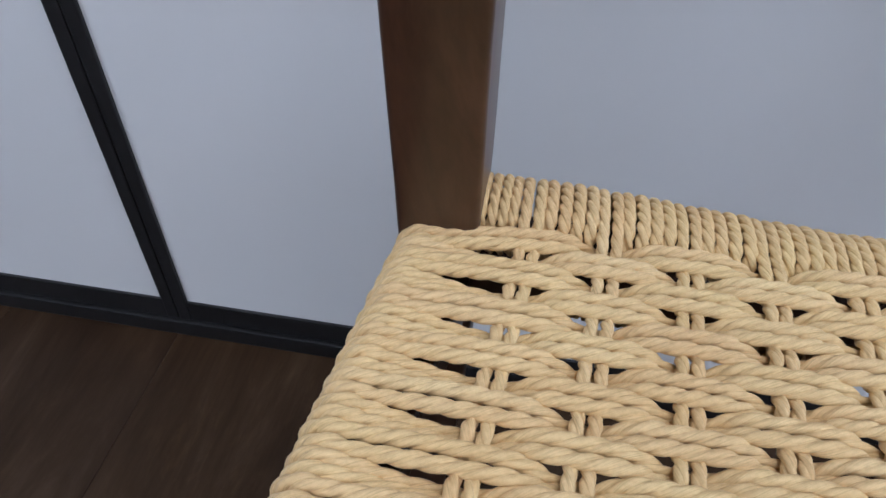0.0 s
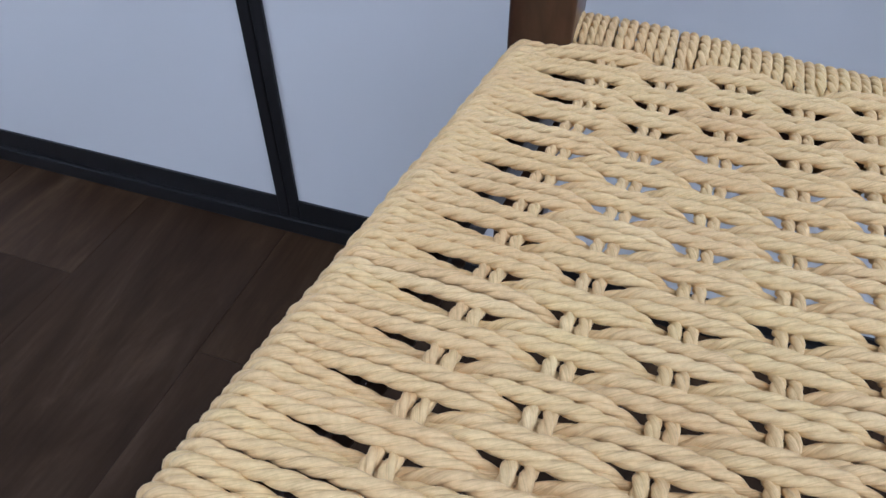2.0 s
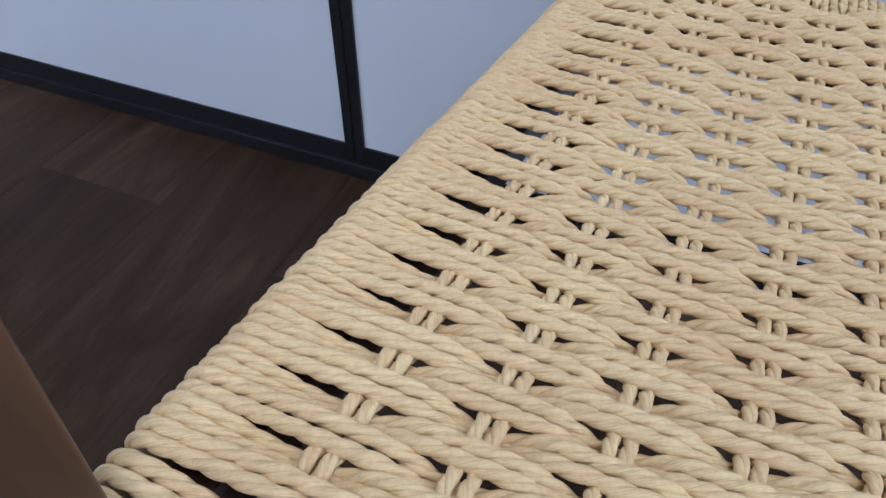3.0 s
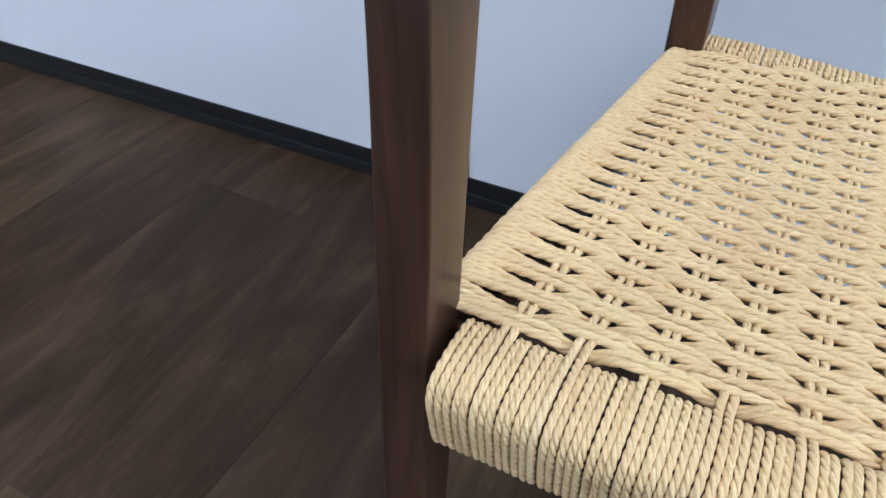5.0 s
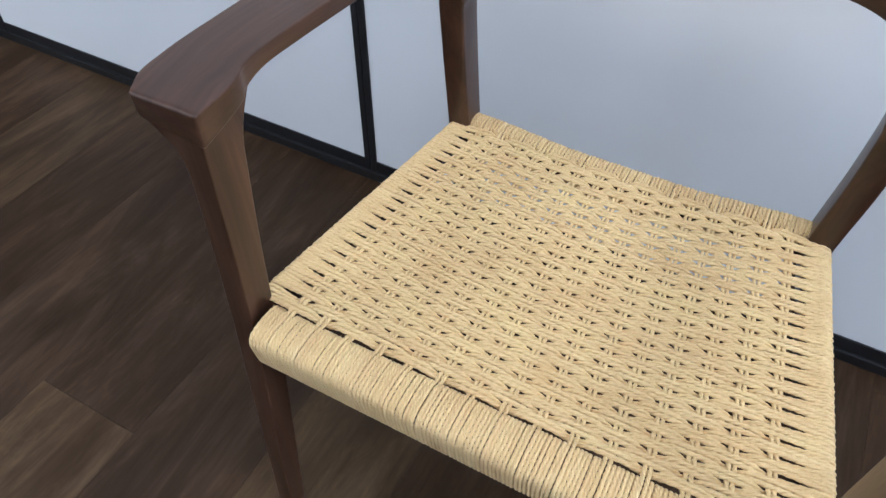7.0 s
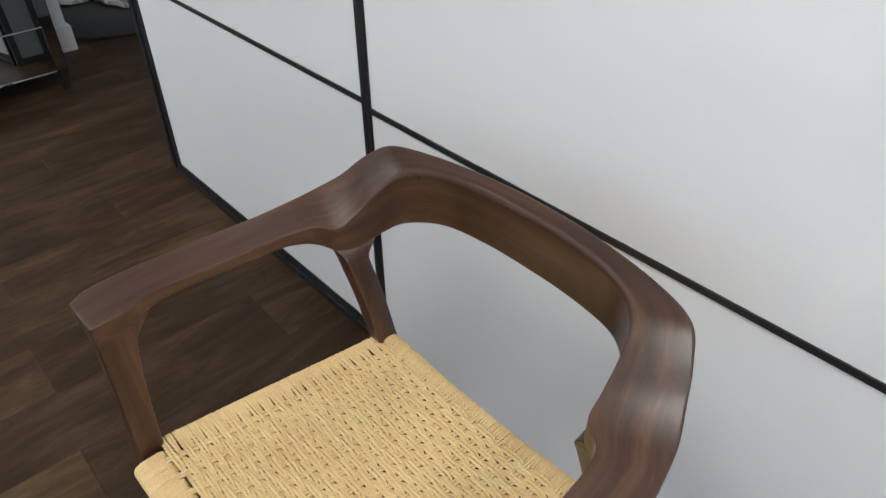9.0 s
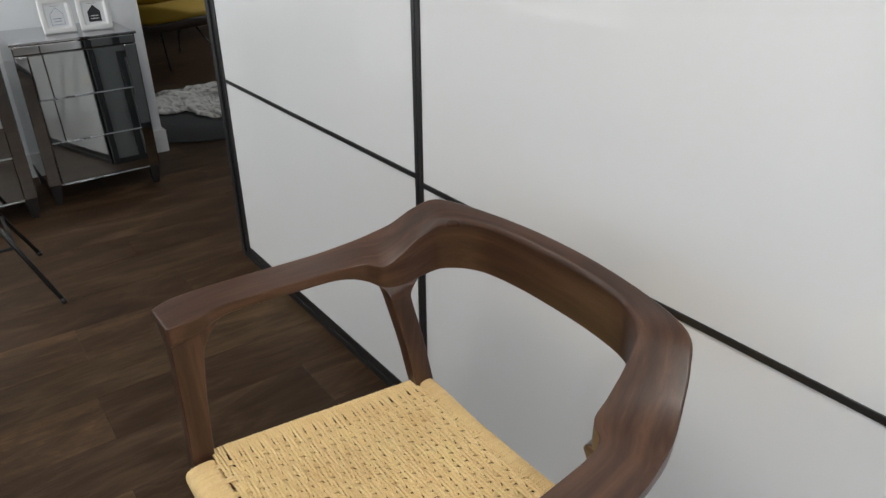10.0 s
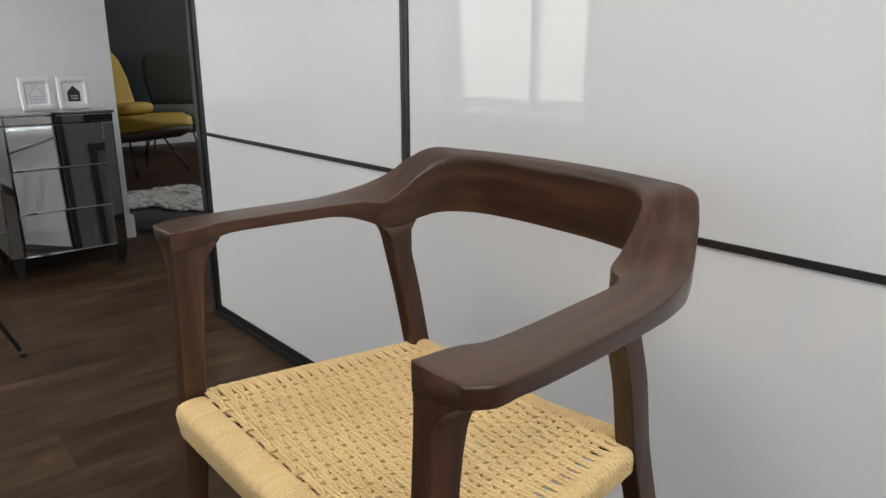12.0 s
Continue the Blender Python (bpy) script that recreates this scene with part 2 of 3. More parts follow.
def glide(rows, steps):
    """Rows of numbers, run through smoothly (Catmull-Rom) with steps between neighbours."""
    a = np.array(rows, float)
    p = np.vstack([2 * a[0] - a[1], a, 2 * a[-1] - a[-2]])
    out = []
    for i in range(1, len(p) - 2):
        for s in range(steps):
            t = s / steps
            out.append(0.5 * (2 * p[i] + (p[i + 1] - p[i - 1]) * t + (2 * p[i - 1] - 5 * p[i] + 4 * p[i + 1] - p[i + 2]) * t * t + (3 * p[i] - 3 * p[i + 1] + p[i + 2] - p[i - 1]) * t ** 3))
    out.append(p[-2])
    return out


# ---- the room ----
def slab(name, x0, x1, y0, y1, z0, z1, mat, label="", category="wall"):
    return tagged(part(name, box(x0, x1, y0, y1, z0, z1), mat), label or name.replace("_", " "), category, kind="structure")


floor = slab("floor", -7.2, 3.4, -2.6, 3.6, -0.12, -0.004, joint_mat, "dark wood-look plank floor", "floor")
slab("ceiling", -7.2, 3.4, -2.6, 3.6, 2.5, 2.62, ceiling_paint, "white painted ceiling", "ceiling")
# south wall with its window, low sill and curtain
S = -2.36
slab("wall_south", -2.62, -2.6, S - 0.16, S, 0, 2.5, white_wall, "plain white wall beside the window")
slab("wall_south_east", -1.12, 3.34, S - 0.16, S, 0, 2.5, white_wall, "plain white wall beside the window")
slab("wall_south_below", -2.6, -1.12, S - 0.16, S, 0, 0.60, white_wall, "plain white wall below the window")
slab("wall_south_above", -2.6, -1.12, S - 0.16, S, 2.25, 2.5, white_wall, "plain white wall above the window")
slab("wall_outer_west", -7.2, -2.74, S - 0.16, S, 0, 2.5, dark_wall, "charcoal painted wall")
# east wall with a window
slab("wall_east", 3.2, 3.34, S, -2.1, 0, 2.5, white_wall, "plain white wall")
slab("wall_east_north", 3.2, 3.34, -0.5, 0.62, 0, 2.5, white_wall, "plain white wall")
slab("wall_east_below", 3.2, 3.34, -2.1, -0.5, 0, 1.06, white_wall, "plain white wall below the window")
slab("wall_east_above", 3.2, 3.34, -2.1, -0.5, 2.25, 2.5, white_wall, "plain white wall above the window")
slab("wall_north", -1.198, 3.34, 0.62, 0.74, 0, 2.5, white_wall, "plain white wall behind the wardrobe")
# white wall behind the mirrored chest, ending at the passage
slab("wall_west", -2.74, -2.62, -2.36, 0.145, 0, 2.5, white_wall, "white painted wall end beside a dark room")
slab("wall_far_west", -6.82, -6.7, -2.36, 3.6, 0, 2.5, dark_wall, "charcoal painted wall")
slab("wall_far_north", -6.7, -5.9, 3.44, 3.6, 0, 2.5, dark_wall, "charcoal painted wall")
slab("wall_far_north_east", -4.1, -1.2, 3.44, 3.6, 0, 2.5, dark_wall, "charcoal painted wall")
slab("wall_far_north_below", -5.9, -4.1, 3.44, 3.6, 0, 0.7, dark_wall, "charcoal painted wall below a window")
slab("wall_far_north_above", -5.9, -4.1, 3.44, 3.6, 2.3, 2.5, dark_wall, "charcoal painted wall above a window")
slab("wall_passage", -1.198, -1.08, 0.74, 3.44, 0, 2.5, dark_wall, "charcoal painted wall behind the wardrobe")
slab("baseboard", -2.62, -2.603, -2.36, 0.145, 0, 0.115, white_trim, "white painted baseboard", "baseboard")
slab("baseboard_end", -2.74, -2.603, 0.145, 0.160, 0, 0.115, white_trim, "white painted baseboard", "baseboard")

slab("baseboard_far", -6.7, -6.685, -2.36, 3.44, 0, 0.1, white_trim, "pale baseboard along the charcoal wall", "baseboard")


def window(name, m, w, h, label):
    """A white window of two casements with its sill; it stands in the plane y = 0 and looks along y."""
    o = tagged(thing(name, m, label, "window"), kind="structure")
    f = 0.05
    for x0, x1, z0, z1 in ((0, f, 0, h), (w - f, w, 0, h), (w / 2 - f / 2, w / 2 + f / 2, f, h - f), (f, w - f, 0, f), (f, w - f, h - f, h)):
        part("window_frame", box(x0 + 0.001, x1 - 0.001, -0.11, -0.05, z0 + 0.001, z1 - 0.001, 0.004), white_trim, o)
    for x0, x1 in ((f, w / 2 - f / 2), (w / 2 + f / 2, w - f)):
        g = part("pane", box(x0, x1, -0.084, -0.078, f, h - f), clear_glass, o)
        g.visible_shadow = False
    part("window_sill", box(-0.06, w + 0.06, -0.05, 0.24, -0.035, -0.002, 0.006), white_trim, o, "deep white window sill")
    return o


window("window_1", pose(-2.6, S, 0.60), 1.48, 1.65, "white framed window with a deep sill")
window("window_2", pose(3.2, -2.1, 1.06, 0, 0, 90), 1.6, 1.19, "white framed window with a deep sill")
# window_3 is assumed: an unseen opening for the far room's added light
window("window_3", pose(-4.1, 3.44, 0.7, 0, 0, 180), 1.8, 1.6, "white framed window added out of view to light the far room")


def curtain(x0, x1, y, z0, z1):
    n = 60
    loops = []
    for z in np.linspace(z0, z1, 8):
        k = 0.6 + 0.4 * (z1 - z) / (z1 - z0)
        front = [Vector((x0 + (x1 - x0) * i / n, y + k * 0.022 * math.sin(i * 0.9) + 0.006 * math.sin(i * 0.37 + z), z)) for i in range(n + 1)]
        loops.append(front + [p + Vector((0, -0.003, 0)) for p in reversed(front)])
    ob = mesh_object("curtain", *loft(loops), curtain_mat, None, "", True)
    return tagged(ob, "sheer off-white curtain hanging beside the window", "curtain")


curtain(-1.16, -0.80, S + 0.30, 0.1, 2.42)


def ceiling_light(x, y):
    o = thing("ceiling_light", pose(x, y, 2.5), "large round white ceiling light", "ceiling light", "ceiling downlights")
    ring = [[Vector((r * math.cos(a), r * math.sin(a), z)) for a in np.linspace(0, 2 * math.pi, 32, endpoint=False)] for r, z in ((0.36, -0.001), (0.39, -0.001), (0.385, -0.03), (0.36, -0.035))]
    mesh_object("ring", *loft([*ring, ring[0]], cap=False), white_trim, o, "", True)
    return o


for lx in LAMPS_X:
    for ly in LAMPS_Y:
        ceiling_light(lx, ly)


# ---- wardrobe with sliding doors ----
def wardrobe():
    w = thing("wardrobe", pose(0, 0, 0), "long white glass-fronted sliding wardrobe with black frames", "wardrobe")
    part("carcass", box(-1.198, 3.2, 0.045, 0.61, 0.0, 2.42, 0.002), black_frame, w, "black wardrobe carcass")
    part("bottom_track", box(-1.198, 3.2, -0.004, 0.045, 0.0, 0.022, 0.002), black_frame, w)
    part("side_panel", box(-1.203, -1.177, -0.006, 0.0448, 0.0225, 2.42, 0.002), black_frame, w, "black end panel")
    part("end_panel", box(-1.2035, -1.1985, 0.046, 0.61, 0.0225, 2.42), white_wall, w, "pale end panel")
    for x0, x1, y in ((-1.174, -0.0145, 0.0), (-0.0135, 1.0805, 0.0), (1.0815, 2.19, 0.0), (2.1915, 3.2, 0.0)):
        d = part("door", box(x0 + 0.02, x1 - 0.02, y + 0.012, y + 0.018, 0.03, 2.38), black_frame, w, "sliding door of white glass panels")
        sa, sb = (0.030 if x0 < -1 else 0.0135), (0.030 if x1 > 3 else 0.0135)
        for a, b in ((x0, x0 + sa), (x1 - sb, x1)):
            part("stile", box(a, b, y, y + 0.022, 0.0225, 2.4, 0.0015), black_frame, d)
        zb = 0.668 if x0 < -1 else 0.6545
        for a, b in ((0.0225, 0.05), (zb, zb + 0.012), (1.33, 1.342), (1.99, 2.002), (2.37, 2.4)):
            part("rail", box(x0 + sa, x1 - sb, y + 0.001, y + 0.021, a, b, 0.001), black_frame, d)
        for a, b in ((0.05, zb), (zb + 0.012, 1.33), (1.342, 1.99), (2.002, 2.37)):
            part("glass_panel", box(x0 + sa, x1 - sb, y + 0.004, y + 0.0118, a, b), white_glass, d, "glossy white glass panel")
    return w


wardrobe()
board = thing("board", pose(-1.235, 0.004, 0), "tall board with a dark frame and grey face beside the wardrobe", "board")
for y0, y1, z0, z1 in ((0, 0.03, 0, 1.025), (0.386, 0.416, 0, 1.025), (0.031, 0.385, 0, 0.03), (0.031, 0.385, 0.995, 1.025)):
    part("frame", box(0, 0.029, y0, y1, z0, z1, 0.002), board_mat, board, "dark grey frame bar")
part("face", box(0.006, 0.024, 0.0305, 0.3855, 0.0305, 0.9945), board_face, board, "grey panel")
for y0, y1, z0, z1 in ((0.14, 0.175, 0.031, 0.62), (0.1755, 0.385, 0.585, 0.62)):
    part("ledge", box(-0.010, 0.0055, y0, y1, z0, z1, 0.002), board_mat, board, "dark bar across the panel")


# ---- the armchair ----
LEAN_W = 0.022
SIZE = 1.0005


def P(u, v, w):
    """A point of the chair: across, towards the back, up; the frame leans a little to one side."""
    rise = max(w - 0.43, 0)
    lean = LEAN_W * u * min(rise, 0.257) / 0.26 * (1 - max(rise - 0.257, 0) / 0.16)
    slip = min(rise, 0.27)
    back = 0.0040 * min(max(1 + v / 0.36, 0), 1.1) * min(w / 0.4, 1)
    v += 0.10 * max(u, 0) * max(-v - 0.1, 0) * min(rise / 0.1, 1)
    return Vector((SIZE * u + 0.034 * slip, SIZE * v - 0.040 * slip, w + 0.024 * rise - lean + back))


chair = thing("armchair", pose(0.5440, -0.2510, 0, 0, 0, 0.384), "dark walnut armchair with a woven pale paper-cord seat", "chair")

# Stations of the top rail. Along an arm: inner edge (across, depth), outer edge (across, depth, height), underside.
ARM = [
    (-0.2560, -0.3765, -0.3215, -0.3775, 0.687, 0.656),
    (-0.2578, -0.3420, -0.3335, -0.3540, 0.687, 0.662),
    (-0.2615, -0.3220, -0.3365, -0.3250, 0.687, 0.664),
    (-0.2680, -0.3060, -0.3370, -0.3000, 0.687, 0.667),
    (-0.2700, -0.2780, -0.3360, -0.2720, 0.687, 0.670),
    (-0.2670, -0.2300, -0.3340, -0.2280, 0.687, 0.670),
    (-0.2620, -0.1750, -0.3300, -0.1720, 0.687, 0.670),
    (-0.2575, -0.1200, -0.3250, -0.1130, 0.688, 0.669),
    (-0.2530, -0.0880, -0.3200, -0.0750, 0.692, 0.664),
    (-0.2440, -0.0640, -0.3140, -0.0480, 0.697, 0.656),
    (-0.2190, -0.0450, -0.3050, -0.0160, 0.706, 0.650),
]
# Round the back: inner edge, outer edge, then the lower outer and inner edges.
BACK_BEND = [
    (-0.213, -0.016, 0.703, -0.289, 0.017, 0.722, -0.285, 0.019, 0.661, -0.206, -0.014, 0.652),
    (-0.206, 0.020, 0.729, -0.271, 0.049, 0.748, -0.268, 0.052, 0.662, -0.202, 0.019, 0.658),
    (-0.189, 0.053, 0.752, -0.245, 0.079, 0.766, -0.243, 0.084, 0.663, -0.191, 0.056, 0.663),
    (-0.144, 0.081, 0.758, -0.182, 0.104, 0.767, -0.182, 0.111, 0.663, -0.149, 0.093, 0.664),
    (-0.075, 0.094, 0.759, -0.087, 0.121, 0.768, -0.087, 0.133, 0.663, -0.079, 0.107, 0.664),
]
HALF_RAIL = [(a, b, 0.687 + 0.001 * max(k - 8, 0), c, d, h, c + (0.001 if k < 2 else 0.005), d + 0.001, 0.664 - 0.0004 * k, a, b, low) for k, (a, b, c, d, h, low) in enumerate(ARM)] + BACK_BEND


def top_rail():
    mid = (0, 0.097, 0.759, 0, 0.126, 0.768, 0, 0.139, 0.663, 0, 0.110, 0.664)
    mirror = [tuple(-c if k % 3 == 0 else c for k, c in enumerate(row)) for row in reversed(HALF_RAIL)]
    loops = []
    for row in glide([*HALF_RAIL, mid, *mirror], 7):
        q = [P(1.0125 * row[k] / SIZE, row[k + 1] / SIZE, row[k + 2]) for k in (0, 3, 6, 9)]
        soft = min(max((row[1] - 0.01) / 0.05, 0), 1)
        loops.append(rounded_loop(q, (0.0018 + 0.0085 * soft, 0.0045 + 0.002 * soft, 0.004, 0.0025 + 0.002 * soft), 6))
    # soft noses at both arm tips
    for end, nxt in ((0, 1), (-1, -2)):
        c = sum(loops[end], Vector()) / len(loops[end])
        ahead = (c - sum(loops[nxt], Vector()) / len(loops[nxt])).normalized()
        nose = [[p + (c - p) * s + ahead * d for p in loops[end]] for s, d in ((0.035, 0.0012), (0.10, 0.002))]
        loops = [nose[1], nose[0], *loops] if end == 0 else [*loops, *nose]
    verts, faces = loft(loops)
    # grain: along the bend, outwards from its middle, up
    run, grain, before = 0.0, [], None
    for loop in loops:
        c = sum(loop, Vector()) / len(loop)
        run += (c - before).length if before else 0.0
        before = c
        out = Vector((c.x, c.y + 0.2, 0)).normalized()
        grain += [(run, (p - c).dot(out), p.z - c.z) for p in loop]
    return verts, faces, grain


v_, f_, grain_ = top_rail()
rail = mesh_object("backrest", v_, f_, walnut_rail, chair, "curved walnut top rail forming back and arms", True)
grain = rail.data.attributes.new("grain", "FLOAT_VECTOR", "POINT")
grain_ += [grain_[-1]] * (len(rail.data.vertices) - len(grain_))
grain.data.foreach_set("vector", np.array(grain_, np.float32).ravel())


def leg(name, rows, mirror, r=0.0035):
    """A leg lofted through rows of (u0, u1, u1 at the back, v0, v1, w): its sides across and in depth at a height."""
    loops = []
    for u0, u1, u2, v0, v1, w in glide([r if len(r) == 6 else (r[0], r[1], *r[1:]) for r in rows], 5):
        s = -1 if mirror else 1
        q = [P(s * u, v, w) for u, v in ((u0, v0), (u1, v0), (u2, v1), (u0, v1))]
        loops.append(rounded_loop(q, r, 4))
    verts, faces = loft(loops)
    if mirror:
        faces = [tuple(reversed(f)) for f in faces]
    return mesh_object(name, verts, faces, walnut_leg, chair, "tapered walnut leg rising into the arm", True)


FRONT_LEG = [
    (-0.2885, -0.2645, -0.4165, -0.3910, 0.0),
    (-0.2880, -0.2625, -0.4075, -0.3790, 0.15),
    (-0.2870, -0.2600, -0.3985, -0.3660, 0.30),
    (-0.2865, -0.2590, -0.3900, -0.3560, 0.43),
    (-0.2860, -0.2595, -0.3840, -0.3480, 0.53),
    (-0.2860, -0.2610, -0.3805, -0.3395, 0.60),
    (-0.2885, -0.2612, -0.2640, -0.3790, -0.3325, 0.632),
    (-0.2965, -0.2610, -0.2690, -0.3785, -0.3215, 0.647),
    (-0.3080, -0.2608, -0.2740, -0.3780, -0.3090, 0.657),
    (-0.3175, -0.2608, -0.2775, -0.3775, -0.3000, 0.665),
    (-0.3225, -0.2608, -0.2780, -0.3770, -0.3000, 0.673),
    (-0.3230, -0.2610, -0.2780, -0.3765, -0.3000, 0.681),
]
REAR_LEG = [
    (-0.272, -0.246, 0.096, 0.124, 0.0),
    (-0.260, -0.230, 0.064, 0.097, 0.17),
    (-0.248, -0.218, 0.025, 0.061, 0.34),
    (-0.244, -0.214, 0.003, 0.040, 0.43),
    (-0.244, -0.214, -0.016, 0.021, 0.53),
    (-0.240, -0.210, -0.037, 0.000, 0.61),
    (-0.239, -0.208, -0.207, -0.043, -0.004, 0.632),
    (-0.244, -0.2215, -0.206, -0.048, 0.004, 0.648),
    (-0.256, -0.2480, -0.208, -0.064, 0.016, 0.660),
    (-0.270, -0.2590, -0.213, -0.082, 0.026, 0.670),
    (-0.274, -0.2610, -0.218, -0.088, 0.026, 0.680),
]
for flip in (False, True):
    leg("front_leg", FRONT_LEG, flip, 0.002)
    leg("rear_leg", REAR_LEG, flip, 0.003)

# ---- seat frame and woven cord ----
CORD = 0.0054


def edge_u(v, side=-1):
    """Half the seat's width at a depth, on one side."""
    return 0.2425 + (0.034 if side < 0 else 0.046) * min(max(-v / 0.34, 0), 1.02)


def sag(u, v):
    return 0.016 * max(0.0, 1 - (u / 0.262) ** 2) * max(0.0, 1 - ((v + 0.185) / 0.235) ** 2)


def seat_w(u, v):
    return 0.4325 + 0.014 * (-v / 0.36) - sag(u, v)


def column_u(i, v):
    """The i-th of fifteen pairs of warp cords."""
    t = min(max(-v / 0.36, 0), 1)
    a, b = -0.196 - 0.034 * t, 0.197 + 0.040 * t
    return a + (b - a) * i / 14


seat = mesh_object("seat", *loft([rounded_loop([P(u, v, w) for v, w in ((-0.396, 0.403), (-0.396, 0.436), (-0.370, 0.436), (-0.370, 0.403))], 0.01) for u in (-0.2485, 0.2505)]), walnut_arm, chair, "seat of woven pale straw-coloured paper cord")
for s in (-1, 1):
    rows = [rounded_loop([P(s * (edge_u(v, s) - d), v, w + 0.018 * (-v / 0.36)) for d, w in ((0.007, 0.392), (0.007, 0.416), (0.027, 0.416), (0.027, 0.392))], 0.006) for v in (-0.36, 0.0)]
    mesh_object("side_rail", *loft(rows), walnut_arm, seat)
mesh_object("back_rail", *loft([rounded_loop([P(u, v, w) for v, w in ((0.004, 0.394), (0.004, 0.421), (0.034, 0.421), (0.034, 0.394))], 0.01) for u in (-0.2155, 0.2155)]), walnut_arm, seat)

STRANDS = 3
ARC = 8
RING = STRANDS * (ARC - 1)
cord_count = 0


def cord(name, path, thick=CORD, wide=None, twist=0.0195, step=0.0018, crease=0.41):
    """One three-strand twisted cord along a path; wide: how much it flattens sideways along the way."""
    global cord_count
    cord_count += 1
    rnd = random.Random(cord_count)
    p = np.array(path, float)
    d = np.r_[0, np.cumsum(np.linalg.norm(np.diff(p, axis=0), axis=1))]
    n = max(4, int(d[-1] / step))
    s = np.linspace(0, d[-1], n)
    c = np.stack([np.interp(s, d, p[:, k]) for k in range(3)], 1)
    k = np.array([1, 2, 3, 2, 1]) / 9.0
    pad = np.pad(c, ((2, 2), (0, 0)), mode="edge")
    c2 = sum(k[j] * pad[j:j + n] for j in range(5))
    c2[0], c2[-1] = c[0], c[-1]
    c = c2
    t = np.gradient(c, axis=0)
    t /= np.linalg.norm(t, axis=1)[:, None] + 1e-12
    ref = np.array([0.31, 0.17, 0.93]) if abs(t[n // 2, 2]) < 0.7 else np.array([0.8, 0.1, 0.2])
    a = np.cross(t, ref)
    for i in range(1, n):
        a[i] = a[i - 1] - t[i] * (a[i - 1] @ t[i])
        a[i] /= np.linalg.norm(a[i]) + 1e-12
    a[0] /= np.linalg.norm(a[0])
    b = np.cross(t, a)
    ph = rnd.uniform(0, 6.28) - 2 * np.pi * s / (twist * rnd.uniform(0.9, 1.1))
    # three rounded strands that meet in sharp creases
    arc = np.linspace(-np.pi / STRANDS, np.pi / STRANDS, ARC)[:-1]
    ang = np.concatenate([arc + 2 * np.pi * m / STRANDS for m in range(STRANDS)])
    swell = 1 + 0.025 * np.sin(s * 210 + rnd.uniform(0, 6)) * rnd.uniform(0.3, 1)
    rad = thick / 2 * np.tile(crease * np.cos(arc) + np.sqrt((1 - crease) ** 2 - (crease * np.sin(arc)) ** 2), STRANDS)
    th = ph[:, None] + ang[None]
    ring = c[:, None] + (swell[:, None] * rad[None])[..., None] * (np.cos(th)[..., None] * a[:, None] + np.sin(th)[..., None] * b[:, None])
    if wide is not None:
        f = np.interp(s, d, wide)[:, None]
        ring[:, :, 1] = c[:, None, 1] + (ring[:, :, 1] - c[:, None, 1]) * f
        ring[:, :, 2] = c[:, None, 2] + (ring[:, :, 2] - c[:, None, 2]) * (1.5 - 0.5 * f)
    verts = ring.reshape(-1, 3)
    i, j = np.meshgrid(np.arange(n - 1), np.arange(RING), indexing="ij")
    jn = (j + 1) % RING
    quads = np.stack([i * RING + j, i * RING + jn, (i + 1) * RING + jn, (i + 1) * RING + j], -1).reshape(-1, 4)
    me = bpy.data.meshes.new(name)
    me.vertices.add(len(verts))
    me.vertices.foreach_set("co", verts.ravel())
    me.loops.add(quads.size)
    me.loops.foreach_set("vertex_index", quads.ravel())
    me.polygons.add(len(quads))
    me.polygons.foreach_set("loop_start", np.arange(0, quads.size, 4))
    me.polygons.foreach_set("use_smooth", np.ones(len(quads), bool))
    me.materials.append(cord_mat)
    me.update(calc_edges=True)
    uv = me.uv_layers.new(name="along")
    start = rnd.uniform(0, 50)
    jj = np.stack([j, j + 1, j + 1, j], -1).reshape(-1) / RING
    ss = start + np.stack([s[i], s[i], s[i + 1], s[i + 1]], -1).reshape(-1)
    uv.data.foreach_set("uv", np.stack([jj, ss], 1).ravel().astype(np.float32))
    ends = np.empty(2 * len(me.edges), np.int32)
    me.edges.foreach_get("vertices", ends)
    ends = ends.reshape(-1, 2) % RING
    me.edges.foreach_set("use_edge_sharp", (ends[:, 0] == ends[:, 1]) & (ends[:, 0] % (ARC - 1) == 0))
    ob = new(name, me)
    ob.parent = seat
    return ob


def lift(i, odd):
    """+1 where a weft group lies over the i-th warp pair, -1 where it runs under."""
    return 1 if (i + odd) % 2 == 0 else -1


GROUPS = 41
PITCH = 0.00888
rng = random.Random(7)


